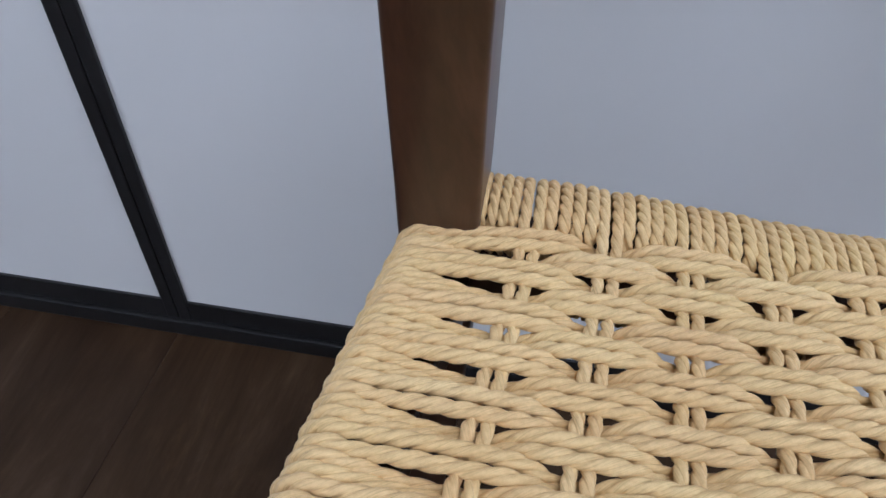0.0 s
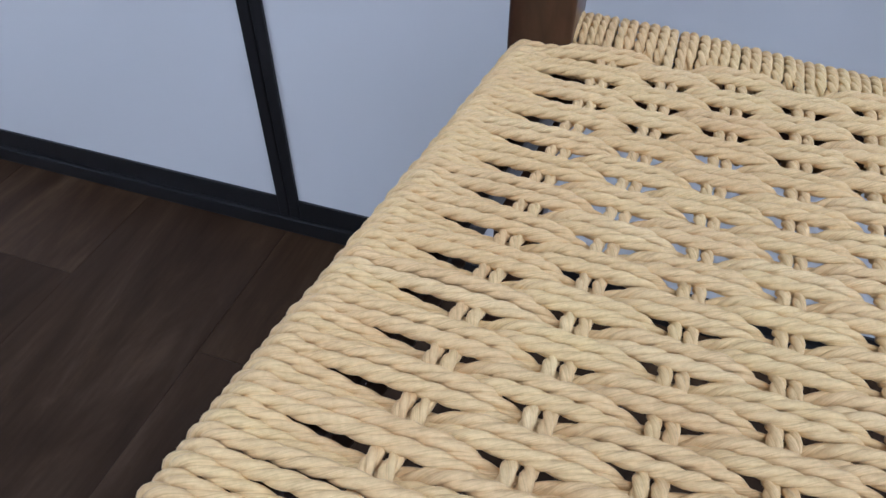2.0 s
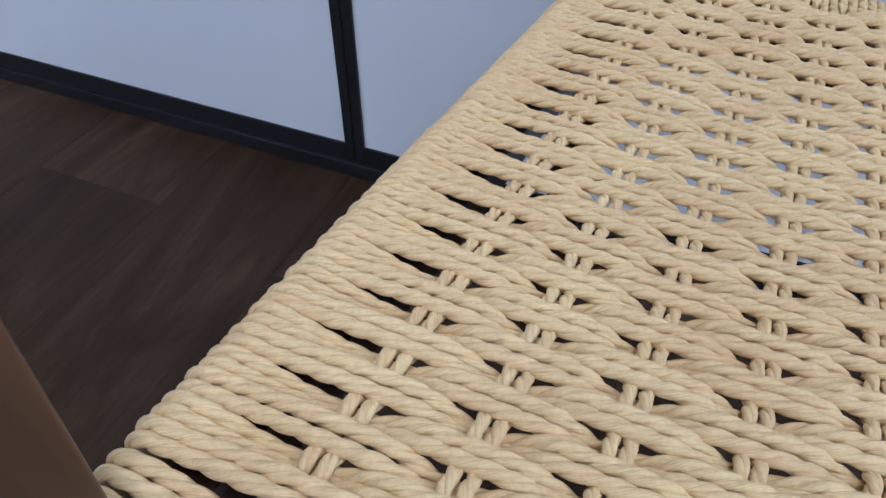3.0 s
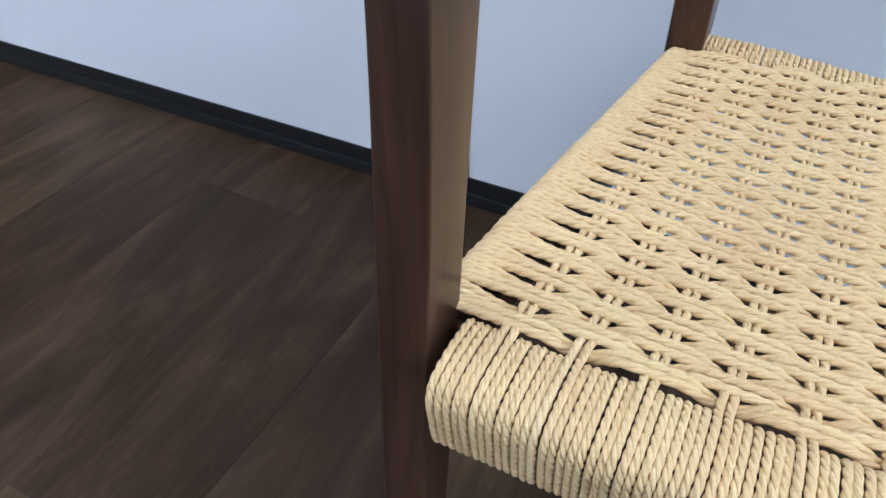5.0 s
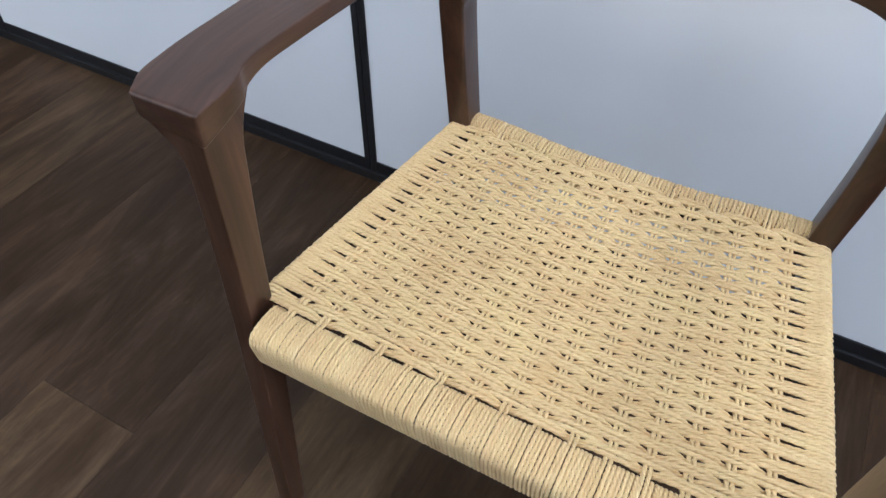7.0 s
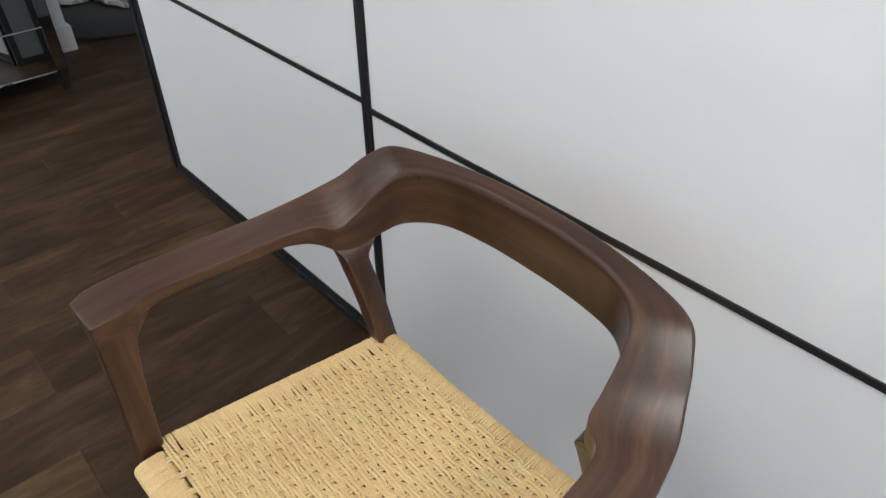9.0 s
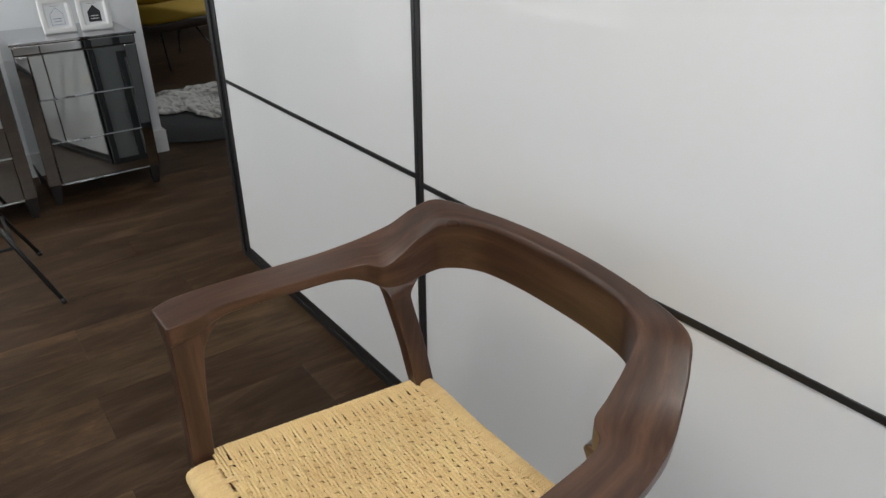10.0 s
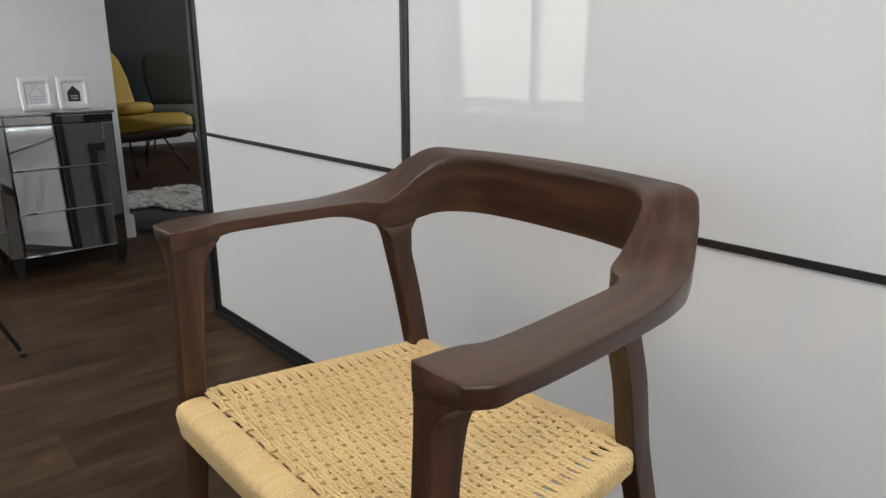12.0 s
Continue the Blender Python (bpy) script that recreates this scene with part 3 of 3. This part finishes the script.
def weft(j):
    """The j-th group of two weft cords, counted from the front, wrapped over both side rails."""
    v0 = -0.3515 + PITCH * j
    for side in (-1, 1):
        jit = rng.uniform(-0.0003, 0.0003)
        sway = rng.uniform(0, 6.28)
        v_edge = v0 + side * PITCH / 4 * 1.02 + jit * 0.5 - max(0.003 - 0.0015 * j, 0) - max(0.0022 * (j - 38), 0)
        path, flat = [], []
        e, f_e = edge_u(v0, -1), edge_u(v0, 1)
        wt = seat_w(-e, v0) + 0.001 + rng.uniform(-0.0004, 0.0004)
        # up the outside of the rail, round its top
        path.append((-e + 0.012, v_edge, wt - 0.036))
        path.append((-e + 0.0015, v_edge, wt - 0.033))
        path.append((-e + 0.0005, v_edge, wt - 0.018))
        for q in np.linspace(0, np.pi / 2, 6):
            path.append((-e + 0.011 - 0.0105 * np.cos(q), v_edge, wt - 0.0105 + 0.0105 * np.sin(q)))
        # through the weave
        us = np.arange(-e + 0.013, f_e - 0.0125, 0.002)
        cols = np.array([column_u(i, v0) for i in range(15)])
        lifts = np.array([lift(i, j) for i in range(15)], float)
        for u in us:
            k = np.clip(np.searchsorted(cols, u), 1, 14)
            if u < cols[0]:
                f = np.clip((u + e - 0.012) / (cols[0] + e - 0.012), 0, 1)
                h = lifts[0] * math.sin(f * math.pi / 2)
            elif u > cols[-1]:
                f = np.clip((f_e - 0.012 - u) / (f_e - 0.012 - cols[-1]), 0, 1)
                h = lifts[-1] * math.sin(f * math.pi / 2)
            else:
                f = (u - cols[k - 1]) / (cols[k] - cols[k - 1])
                # long floats over the warp, short dips under it
                r = f if lifts[k] > lifts[k - 1] else 1 - f
                g = np.clip((r - 0.10) / 0.54, 0, 1)
                h = -1 + 2 * g * g * (3 - 2 * g)
            # over the warp the pair spreads, under it the cords close up
            inside = np.clip(min(u + e, f_e - u) / 0.022 - 0.45, 0, 1)
            half = PITCH / 4 * 1.02 * (1 - inside) + inside * (0.0022 + 0.0004 * max(h, 0) - 0.0008 * max(-h, 0))
            height = (0.0027 * max(h, 0) - 0.0038 * max(-h, 0)) * min(1, inside + 0.15)
            shift = -(max(0.003 - 0.0015 * j, 0) + max(0.0022 * (j - 38), 0)) * np.clip((abs(u) - 0.18) / 0.05, 0, 1)
            flat.append(0.95 + inside * (0.03 * max(h, 0) - 0.14 * max(-h, 0)))
            path.append((u, v0 + shift + side * half + jit + 0.00025 * math.sin(u * 41 + sway), seat_w(u, v0) + height))
        for q in np.linspace(np.pi / 2, 0, 6):
            path.append((f_e - 0.011 + 0.0105 * np.cos(q), v_edge, wt - 0.0105 + 0.0105 * np.sin(q)))
        path.append((f_e - 0.0005, v_edge, wt - 0.018))
        path.append((f_e - 0.0015, v_edge, wt - 0.033))
        path.append((f_e - 0.012, v_edge, wt - 0.036))
        cord("weft_cord", [P(*q) for q in path], CORD, [0.95] * 9 + flat + [0.95] * 9, 0.0235)


for j in range(GROUPS):
    weft(j)

FRONT = [(-0.366, 0.398), (-0.372, 0.3920), (-0.391, 0.3910), (-0.3975, 0.3922), (-0.3998, 0.397), (-0.4015, 0.407), (-0.4032, 0.417), (-0.4048, 0.427), (-0.4050, 0.4345), (-0.4025, 0.4410), (-0.3960, 0.4445), (-0.384, 0.4460), (-0.369, 0.4456)]
BACK = [(0.008, 0.392), (0.030, 0.389), (0.0365, 0.394), (0.0385, 0.406), (0.0385, 0.423), (0.0355, 0.4325), (0.029, 0.4365), (0.020, 0.4375), (0.0125, 0.4360)]


def dip(u):
    """How far the back rail's wrapped top lies below its ends."""
    f = min(max((0.211 - abs(u)) / 0.15, 0), 1)
    return 0.0100 * f * f * (3 - 2 * f)


def warp(i):
    """The i-th pair of warp cords from the front rail through the weave to the back rail."""
    for side in (-1, 1):
        off = side * 0.0024 + rng.uniform(-0.0002, 0.0002)
        path = [(column_u(i, -0.36) + off, v - (0.0003 if v < -0.4 else 0), w + (0.0006 if w > 0.43 else 0)) for v, w in FRONT]
        for v in np.arange(-0.361, 0.004, 0.0025):
            f = (v + 0.3515) / PITCH
            g = math.cos(math.pi * (f + i))
            edge = min(1, (v + 0.364) / 0.01, (0.008 - v) / 0.008)
            u = column_u(i, v) + off
            path.append((u, v, seat_w(u, v) - (0.0025 if g < 0 else 0.0015) * g * max(edge, 0) + 0.002 * (1 - max(edge, 0))))
        u = column_u(i, 0) + off
        path += [(u, v, w - dip(u)) for v, w in reversed(BACK)]
        cord("warp_cord", [P(*q) for q in path], CORD * 0.84, None, 0.019)


for i in range(15):
    warp(i)


def wraps(name, rail_path, tail, u0, u1, pitch, skip_v):
    """Plain wraps side by side along a rail, leaving room for the warp pairs."""
    pairs = [column_u(i, skip_v) for i in range(15)]
    stops = [u0, *pairs, u1]
    for k in range(len(stops) - 1):
        a = stops[k] + (0.0043 if k else 0)
        b = stops[k + 1] - (0.0043 if k < len(stops) - 2 else 0)
        n = max(1, round((b - a) / pitch + 0.25))
        for m in range(n):
            u = a + (b - a) * (m + 0.5) / n
            s = rng.uniform(-0.0003, 0.0003)
            slant = rng.uniform(-0.0004, 0.0004)
            drop = dip(u) if skip_v > -0.1 else 0.0
            # towards the front legs the wraps ride up against the first weft
            rise = 0.0010 * min(max((abs(u) - 0.205) / 0.045, 0), 1) if skip_v < -0.1 else 0.0
            cord(name, [P(u + slant * q / 10, v + (rise if q > 9 else 0), w + s - drop + (rise if q > 8 else 0)) for q, (v, w) in enumerate([*rail_path, *tail])], (b - a) / n * 1.07, None, 0.0175, 0.0014, 0.45)


wraps("front_wrap_cord", FRONT, [(-0.3634, 0.4437), (-0.3601, 0.4388), (-0.3588, 0.429), (-0.3588, 0.412)], -0.2515, 0.2535, 0.0041, -0.36)
wraps("back_wrap_cord", BACK, [(0.0100, 0.4330), (0.0090, 0.426), (0.0090, 0.407)], -0.2165, 0.2165, 0.0046, 0.0)


# ---- mirrored chests of drawers ----
def mirrored_chest(label):
    """A chest 0.485 wide and 0.705 high; its front is the plane x = 0, its right side y = 0."""
    c = thing("chest_of_drawers", pose(0, 0, 0), label, "chest of drawers", "mirrored chests")
    w, depth, top, foot, s = 0.479, 0.375, 0.702, 0.09, 0.051
    part("body", box(-depth, -0.012, -w + 0.005, -0.005, foot, top - 0.012), mirror_mat, c)
    part("top", box(-depth - 0.004, 0.010, -w - 0.008, 0.008, top - 0.0118, top, 0.003), mirror_edge, c, "bevelled smoked mirror top")
    for a, b in ((-w, -w + s), (-s, 0.0)):
        part("corner_strip", box(-0.0118, 0.004, a, b, foot, top - 0.052, 0.004), mirror_edge, c)
    part("apron", box(-0.0118, 0.006, -w, 0.0, top - 0.050, top - 0.0122, 0.004), mirror_edge, c)
    h = (top - 0.053 - foot) / 3
    for k in range(3):
        z0 = foot + k * h
        d = part("drawer", box(-0.0116, -0.001, -w + s + 0.002, -s - 0.002, z0 + 0.002, z0 + h - 0.002), black_frame, c, "drawer faced with one bevelled mirror")
        # each front leans out towards its lower edge
        za, zb = z0 + 0.0015, z0 + h - 0.0015
        ends = [rounded_loop([Vector((-0.0008, y, za)), Vector((0.0225, y, za)), Vector((0.0255, y, za + 0.002)), Vector((0.0215, y, za + 0.0075)), Vector((0.006, y, zb)), Vector((-0.0008, y, zb))], 0.0008, 2) for y in (-w + s + 0.0015, -s - 0.0015)]
        mesh_object("mirror_front", *loft(ends), mirror_mat, d)
    for ya in (-w + 0.026, -0.026):
        for xa in (-0.024, -depth + 0.03):
            q = [[Vector((xa + sx * r, ya + sy * r, z)) for sx, sy in ((-1, -1), (1, -1), (1, 1), (-1, 1))] for r, z in ((0.013, 0.0), (0.024, foot))]
            mesh_object("leg", *loft([rounded_loop(k, 0.003, 2) for k in q]), dark_leg, c)
    return c


chest = mirrored_chest("three-drawer smoked mirrored chest with dark tapered legs")
chest.matrix_world = pose(-2.165, -0.010, 0, 0, 0, 1.5)
other = copy_thing(chest, pose(-2.060, -0.550, 0, 0, 0, 1))
tagged(other, "second smoked mirrored chest beside a black metal stool")


def picture_frame(m, filled, label):
    """A small white carved frame; its picture is a house, drawn or filled. It stands on z = 0 and looks along x."""
    o = thing("picture_frame", m, label, "picture frame", "picture frames on the chest")
    w, h, n = 0.134, 0.142, 72

    def loop(k, x, wave):
        pts = []
        for i in range(n):
            a = 2 * math.pi * i / n
            c, s = math.cos(a), math.sin(a)
            r = 1 / max(abs(c), abs(s)) ** 0.92
            r *= 1 + wave * math.cos(8 * a) + 0.5 * wave * math.cos(16 * a)
            pts.append(Vector((x, k * w / 2 * c * r, h / 2 + k * h / 2 * s * r)))
        return pts

    rings = [loop(0.98, -0.006, 0.0), loop(1.0, 0.004, 0.008), loop(0.93, 0.012, 0.012), loop(0.84, 0.007, 0.01), loop(0.78, 0.013, 0.012), loop(0.70, 0.006, 0.006), loop(0.62, 0.002, 0.0)]
    mesh_object("frame", *loft(rings, cap=False), white_trim, o, "white carved frame", True)
    part("picture", box(-0.005, 0.0015, -0.31 * w, 0.31 * w, 0.19 * h, 0.81 * h), paper_white, o, "white card")
    a, b, z0, z1, z2 = -0.026, 0.026, 0.034, 0.076, 0.103
    outline = [(a, z0), (b, z0), (b, z1), (0, z2), (a, z1)]
    if filled:
        verts = [(x, y, z) for x in (0.0018, 0.003) for y, z in outline]
        faces = [(5, 6, 7, 8, 9), (4, 3, 2, 1, 0)] + [(i, (i + 1) % 5, (i + 1) % 5 + 5, i + 5) for i in range(5)]
        mesh_object("house_drawing", verts, faces, ink_dark, o, "dark filled house shape")
    else:
        bm = bmesh.new()
        for (y0, za), (y1, zb) in zip(outline, outline[1:] + outline[:1]):
            d = Vector((0, y1 - y0, zb - za))
            m2 = Matrix.Translation((0.0024, (y0 + y1) / 2, (za + zb) / 2)) @ Matrix.Rotation(math.atan2(d.z, d.y), 4, "X")
            for v in bmesh.ops.create_cube(bm, size=1)["verts"]:
                v.co = m2 @ Vector((v.co.x * 0.001, v.co.y * (d.length + 0.001), v.co.z * 0.0013))
        part("house_drawing", bm, ink_blue, o, "thin grey-blue house outline")
    for z, half in ((0.058, 0.017), (0.047, 0.016)):
        part("text_line", box(0.0031, 0.0036, -half, half, z - 0.0013, z + 0.0013), paper_white if filled else ink_blue, o, "illegible line of small writing")
    part("text_line", box(0.0016, 0.0024, -0.018, 0.018, 0.1085, 0.1095), ink_dark, o, "illegible line of small writing")
    part("stand", box(-0.045, -0.006, -0.012, 0.012, 0.0, 0.003), white_trim, o)
    return o


paper_white = material("white_card", (0.74, 0.75, 0.77), 0.6)
ink_dark = material("dark_ink", (0.025, 0.025, 0.03), 0.6)
ink_blue = material("grey_blue_ink", (0.22, 0.25, 0.4), 0.6)
picture_frame(pose(-2.299, -0.271, 0.703, 0, -6, 6), False, "white carved picture frame with an outlined house drawing")
picture_frame(pose(-2.289, -0.125, 0.703, 0, -6, 2), True, "white carved picture frame with a dark house drawing")


def rod(points, r, n=10):
    """A round rod through points."""
    pts = [Vector(p) for p in points]
    loops = []
    for i, p in enumerate(pts):
        t = (pts[min(i + 1, len(pts) - 1)] - pts[max(i - 1, 0)]).normalized()
        a = t.cross(Vector((0.3, 0.2, 0.93))).normalized()
        b = t.cross(a)
        loops.append([p + r * (math.cos(q) * a + math.sin(q) * b) for q in np.linspace(0, 2 * math.pi, n, endpoint=False)])
    return loft(loops)


def stool():
    o = thing("stool", pose(0, 0, 0), "black metal stool with slim splayed rod legs", "stool")
    c = Vector((-1.452, -0.920, 0))
    tops, feet = [], []
    for sx, sy in ((1, 1), (1, -1), (-1, -1), (-1, 1)):
        feet.append(c + Vector((sx * 0.222, sy * 0.291, 0.004)))
        tops.append(c + Vector((sx * 0.075, sy * 0.100, 0.45)))
        leg_ = mesh_object("leg", *rod([feet[-1], tops[-1]], 0.0075), black_metal, o, "", True)
        f = feet[-1]
        mesh_object("rubber_foot", *rod([f + Vector((0, 0, -0.004)), f + (tops[-1] - f) * 0.03], 0.0095), dark_leg, leg_, "", True)
    mids = [f + (t - f) * 0.46 for f, t in zip(feet, tops)]
    for i in range(4):
        mesh_object("stretcher", *rod([mids[i], mids[(i + 1) % 4]], 0.006), black_metal, o, "", True)
    ring = [[c + Vector((r * math.cos(a), r * math.sin(a), z)) for a in np.linspace(0, 2 * math.pi, 40, endpoint=False)] for r, z in ((0.15, 0.452), (0.172, 0.456), (0.178, 0.468), (0.172, 0.480), (0.12, 0.484))]
    mesh_object("seat", *loft(ring), black_metal, o, "round black seat", True)
    return o


stool()


# ---- the far room ----
def cloth(name, base, scale=220):
    m = plaster(name, base)
    return m


yellow_cloth = cloth("mustard_cloth", (0.42, 0.27, 0.025))
grey_shell = cloth("taupe_cloth", (0.12, 0.095, 0.085))
olive_cloth = cloth("dark_olive_cloth", (0.085, 0.086, 0.070))
rug_mat = cloth("dark_grey_rug", (0.035, 0.036, 0.04))


def cushion(name, mat, parent, size, m, puff=0.45, label=""):
    """A soft cushion: a box-like superellipsoid pinched towards its edges."""
    sx, sy, sz = size
    nu, nv = 40, 16
    loops = []
    for i in range(nv + 1):
        b = -math.pi / 2 + math.pi * i / nv
        cb, sb = math.cos(b), math.sin(b)
        kz = math.copysign(abs(sb) ** 0.8, sb)
        kr = max(cb, 0.001) ** puff
        loops.append([m @ Vector((sx / 2 * kr * math.copysign(abs(math.cos(a)) ** 0.5, math.cos(a)), sy / 2 * kr * math.copysign(abs(math.sin(a)) ** 0.5, math.sin(a)), sz / 2 * kz)) for a in np.linspace(0, 2 * math.pi, nu, endpoint=False)])
    return mesh_object(name, *loft(loops), mat, parent, label, True)


def lounge_chair(m, seat_mat, shell_mat, label, pillow, flare=0.0):
    """A low lounge chair that looks along y; its base stands on z = 0."""
    o = thing("lounge_chair", m, label, "lounge chair", "lounge chairs of the far room")
    # shell under the seat, rising to a point at the front
    loops = []
    for y, w, z0, z1 in ((-0.36, 0.24, 0.285, 0.325), (-0.25, 0.31, 0.265, 0.325), (0.0, 0.35, 0.26, 0.328), (0.2, 0.34, 0.28, 0.345), (0.34, 0.27, 0.32, 0.372), (0.42, 0.15, 0.36, 0.395)):
        q = [Vector((-w, y, z1)), Vector((-w * 0.8, y, z0)), Vector((w * 0.8, y, z0)), Vector((w, y, z1))]
        loops.append(rounded_loop(q, 0.04, 4))
    mesh_object("shell", *loft(loops), shell_mat, o, "taupe outer shell", True)
    loops = []
    for y, w, z0, z1 in ((-0.36, 0.20, 0.327, 0.42), (-0.25, 0.29, 0.327, 0.455), (0.0, 0.335, 0.330, 0.47), (0.2, 0.33, 0.347, 0.48), (0.34, 0.265, 0.374, 0.465), (0.425, 0.14, 0.397, 0.430)):
        q = [Vector((-w, y, z0)), Vector((w, y, z0)), Vector((w * 0.93, y, z1)), Vector((-w * 0.93, y, z1))]
        loops.append(rounded_loop(q, 0.035, 4))
    mesh_object("seat", *loft(loops), seat_mat, o, "", True)
    loops = []
    for z, w, y0, y1 in ((0.40, 0.22, -0.36, -0.26), (0.55, 0.25, -0.40, -0.29), (0.75, 0.25, -0.46, -0.35), (0.90, 0.23, -0.50, -0.41), (0.98, 0.18, -0.52, -0.45), (1.0, 0.10, -0.52, -0.47)):
        w *= 1 + flare * (z - 0.4)
        q = [Vector((-w, y0, z)), Vector((w, y0, z)), Vector((w * 0.96, y1, z)), Vector((-w * 0.96, y1, z))]
        loops.append(rounded_loop(q, 0.04, 4))
    mesh_object("backrest", *loft(loops), seat_mat, o, "", True)
    for sx in (-1, 1):
        for y0, y1 in ((-0.12, -0.27), (0.08, 0.24)):
            mesh_object("leg", *rod([(sx * 0.17, y0, 0.275), (sx * 0.26, y1, 0.0)], 0.008), black_metal, o, "", True)
    if pillow:
        p = cushion("pillow", seat_mat, None, (0.42, 0.38, 0.11), m @ pose(0.05, -0.11, 0.505, 8, 0, 8), 0.5)
        tagged(p, "mustard yellow cushion lying on the lounge chair", "cushion")
    return o


lounge_chair(pose(-4.824, 0.928, 0.0, 0, 0, -68), yellow_cloth, grey_shell, "mustard yellow lounge chair with a taupe shell and wire legs", True)
lounge_chair(pose(-5.95, 1.62, 0.0, 0, 0, -118), olive_cloth, olive_cloth, "dark olive-grey lounge chair against a charcoal wall", False, 0.8)


def disc(name, cx, cy, r, z0, z1, mat, wave, parent=None):
    n = 120
    rad = [1 + wave * math.sin(5 * a + 1) + 0.5 * wave * math.sin(11 * a) for a in np.linspace(0, 2 * math.pi, n, endpoint=False)]
    ang = np.linspace(0, 2 * math.pi, n, endpoint=False)
    loops = [[Vector((cx + k * r * q * math.cos(a), cy + k * r * q * math.sin(a), z)) for q, a in zip(rad, ang)] for k, z in ((1.0, z0), (1.006, (z0 + z1) / 2), (0.985, z1), (0.6, z1 + 0.002), (0.05, z1))]
    return mesh_object(name, *loft(loops), mat, parent, "", True)


tagged(disc("rug", -3.20, 0.60, 0.62, 0.0, 0.026, rug_mat, 0.004), "round dark grey deep-pile rug", "rug")


def hide():
    """A white hide with an uneven outline, lying in low folds on the rug."""
    n, rings = 110, 12
    verts, faces = [], []
    for k in range(rings + 1):
        for i in range(n):
            a = 2 * math.pi * i / n
            r = 1 + 0.16 * math.sin(3 * a + 0.6) + 0.12 * math.sin(5 * a + 2.2) + 0.06 * math.sin(9 * a) + 0.03 * math.sin(23 * a + 1)
            q = k / rings * r
            x, y = -3.37 + 0.42 * q * math.cos(a), 0.62 + 0.31 * q * math.sin(a)
            z = 0.040 + 0.016 * noise.noise(Vector((x * 5, y * 7, 3))) + 0.012 * noise.noise(Vector((x * 14, y * 9, 1)))
            verts.append((x, y, z - (0.010 if k == rings else 0)))
    for k in range(rings):
        for i in range(n):
            faces.append((k * n + i, k * n + (i + 1) % n, (k + 1) * n + (i + 1) % n, (k + 1) * n + i))
    ob = mesh_object("hide_rug", verts, faces, hide_mat, None, "", True)
    sol = ob.modifiers.new("thickness", "SOLIDIFY")
    sol.thickness = 0.008
    return tagged(ob, "white fur hide lying rumpled on the grey rug", "hide rug")


def fur_material():
    """White fur: soft grey drifts, painted as the shade of folds, and fine lying hair."""
    m = material("white_fur", (0.72, 0.70, 0.66), 0.8)
    n, l, b = nodes_of(m)
    # grey streaks in the colour imitate shaded folds
    drift = noise_tex(n, l, mapped(n, l, (4, 11, 4), turn=(0, 0, 0.5)), 1.6, 4, 0.6, 1.5)
    r = ramp(n, [(0.36, (0.24, 0.23, 0.22)), (0.48, (0.62, 0.60, 0.57)), (0.6, (0.80, 0.79, 0.76))])
    l.new(drift.outputs[0], r.inputs[0])
    l.new(r.outputs[0], b.inputs["Base Color"])
    hair = noise_tex(n, l, mapped(n, l, (60, 240, 60), turn=(0, 0, 0.5)), 1.0, 3)
    bumped(n, l, b, hair.outputs[0], 0.6, 0.004)
    return m


hide_mat = fur_material()
hide()


# ---- floor planks ----
def planks():
    wdt, ln, gap = 0.2025, 1.22, 0.0003
    r = random.Random(5)
    meshes = {}
    lines = {0: -0.2, -1: -0.685, -2: -0.15, -3: -0.668, -4: -1.02, -5: -0.643, -6: -0.25, -7: -1.0, -8: -0.329}
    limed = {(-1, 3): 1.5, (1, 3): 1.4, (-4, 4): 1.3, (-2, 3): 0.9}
    for k in range(-34, 21):
        x0 = -0.02 + k * wdt
        if x0 < -7.2 or x0 + wdt > 4.3:
            continue
        start = lines.get(k, r.uniform(-1.2, 0))
        n = 0
        y = start - ln * 4
        while y < 3.6:
            a, b = max(y, -4.2), min(y + ln, 3.5)
            if b - a > 0.05:
                key = round(b - a, 3)
                if key not in meshes:
                    bm = box(0, wdt - gap, 0, b - a - gap, -0.0035, 0.0, 0.0003, segments=1)
                    me = bpy.data.meshes.new("plank")
                    bm.to_mesh(me)
                    bm.free()
                    me.materials.append(plank_mat)
                    meshes[key] = me
                ob = new("plank", meshes[key])
                ob.parent = floor
                ob.location = (x0, a, 0.0)
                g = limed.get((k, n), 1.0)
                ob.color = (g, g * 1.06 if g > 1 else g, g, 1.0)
            y += ln
            n += 1


planks()
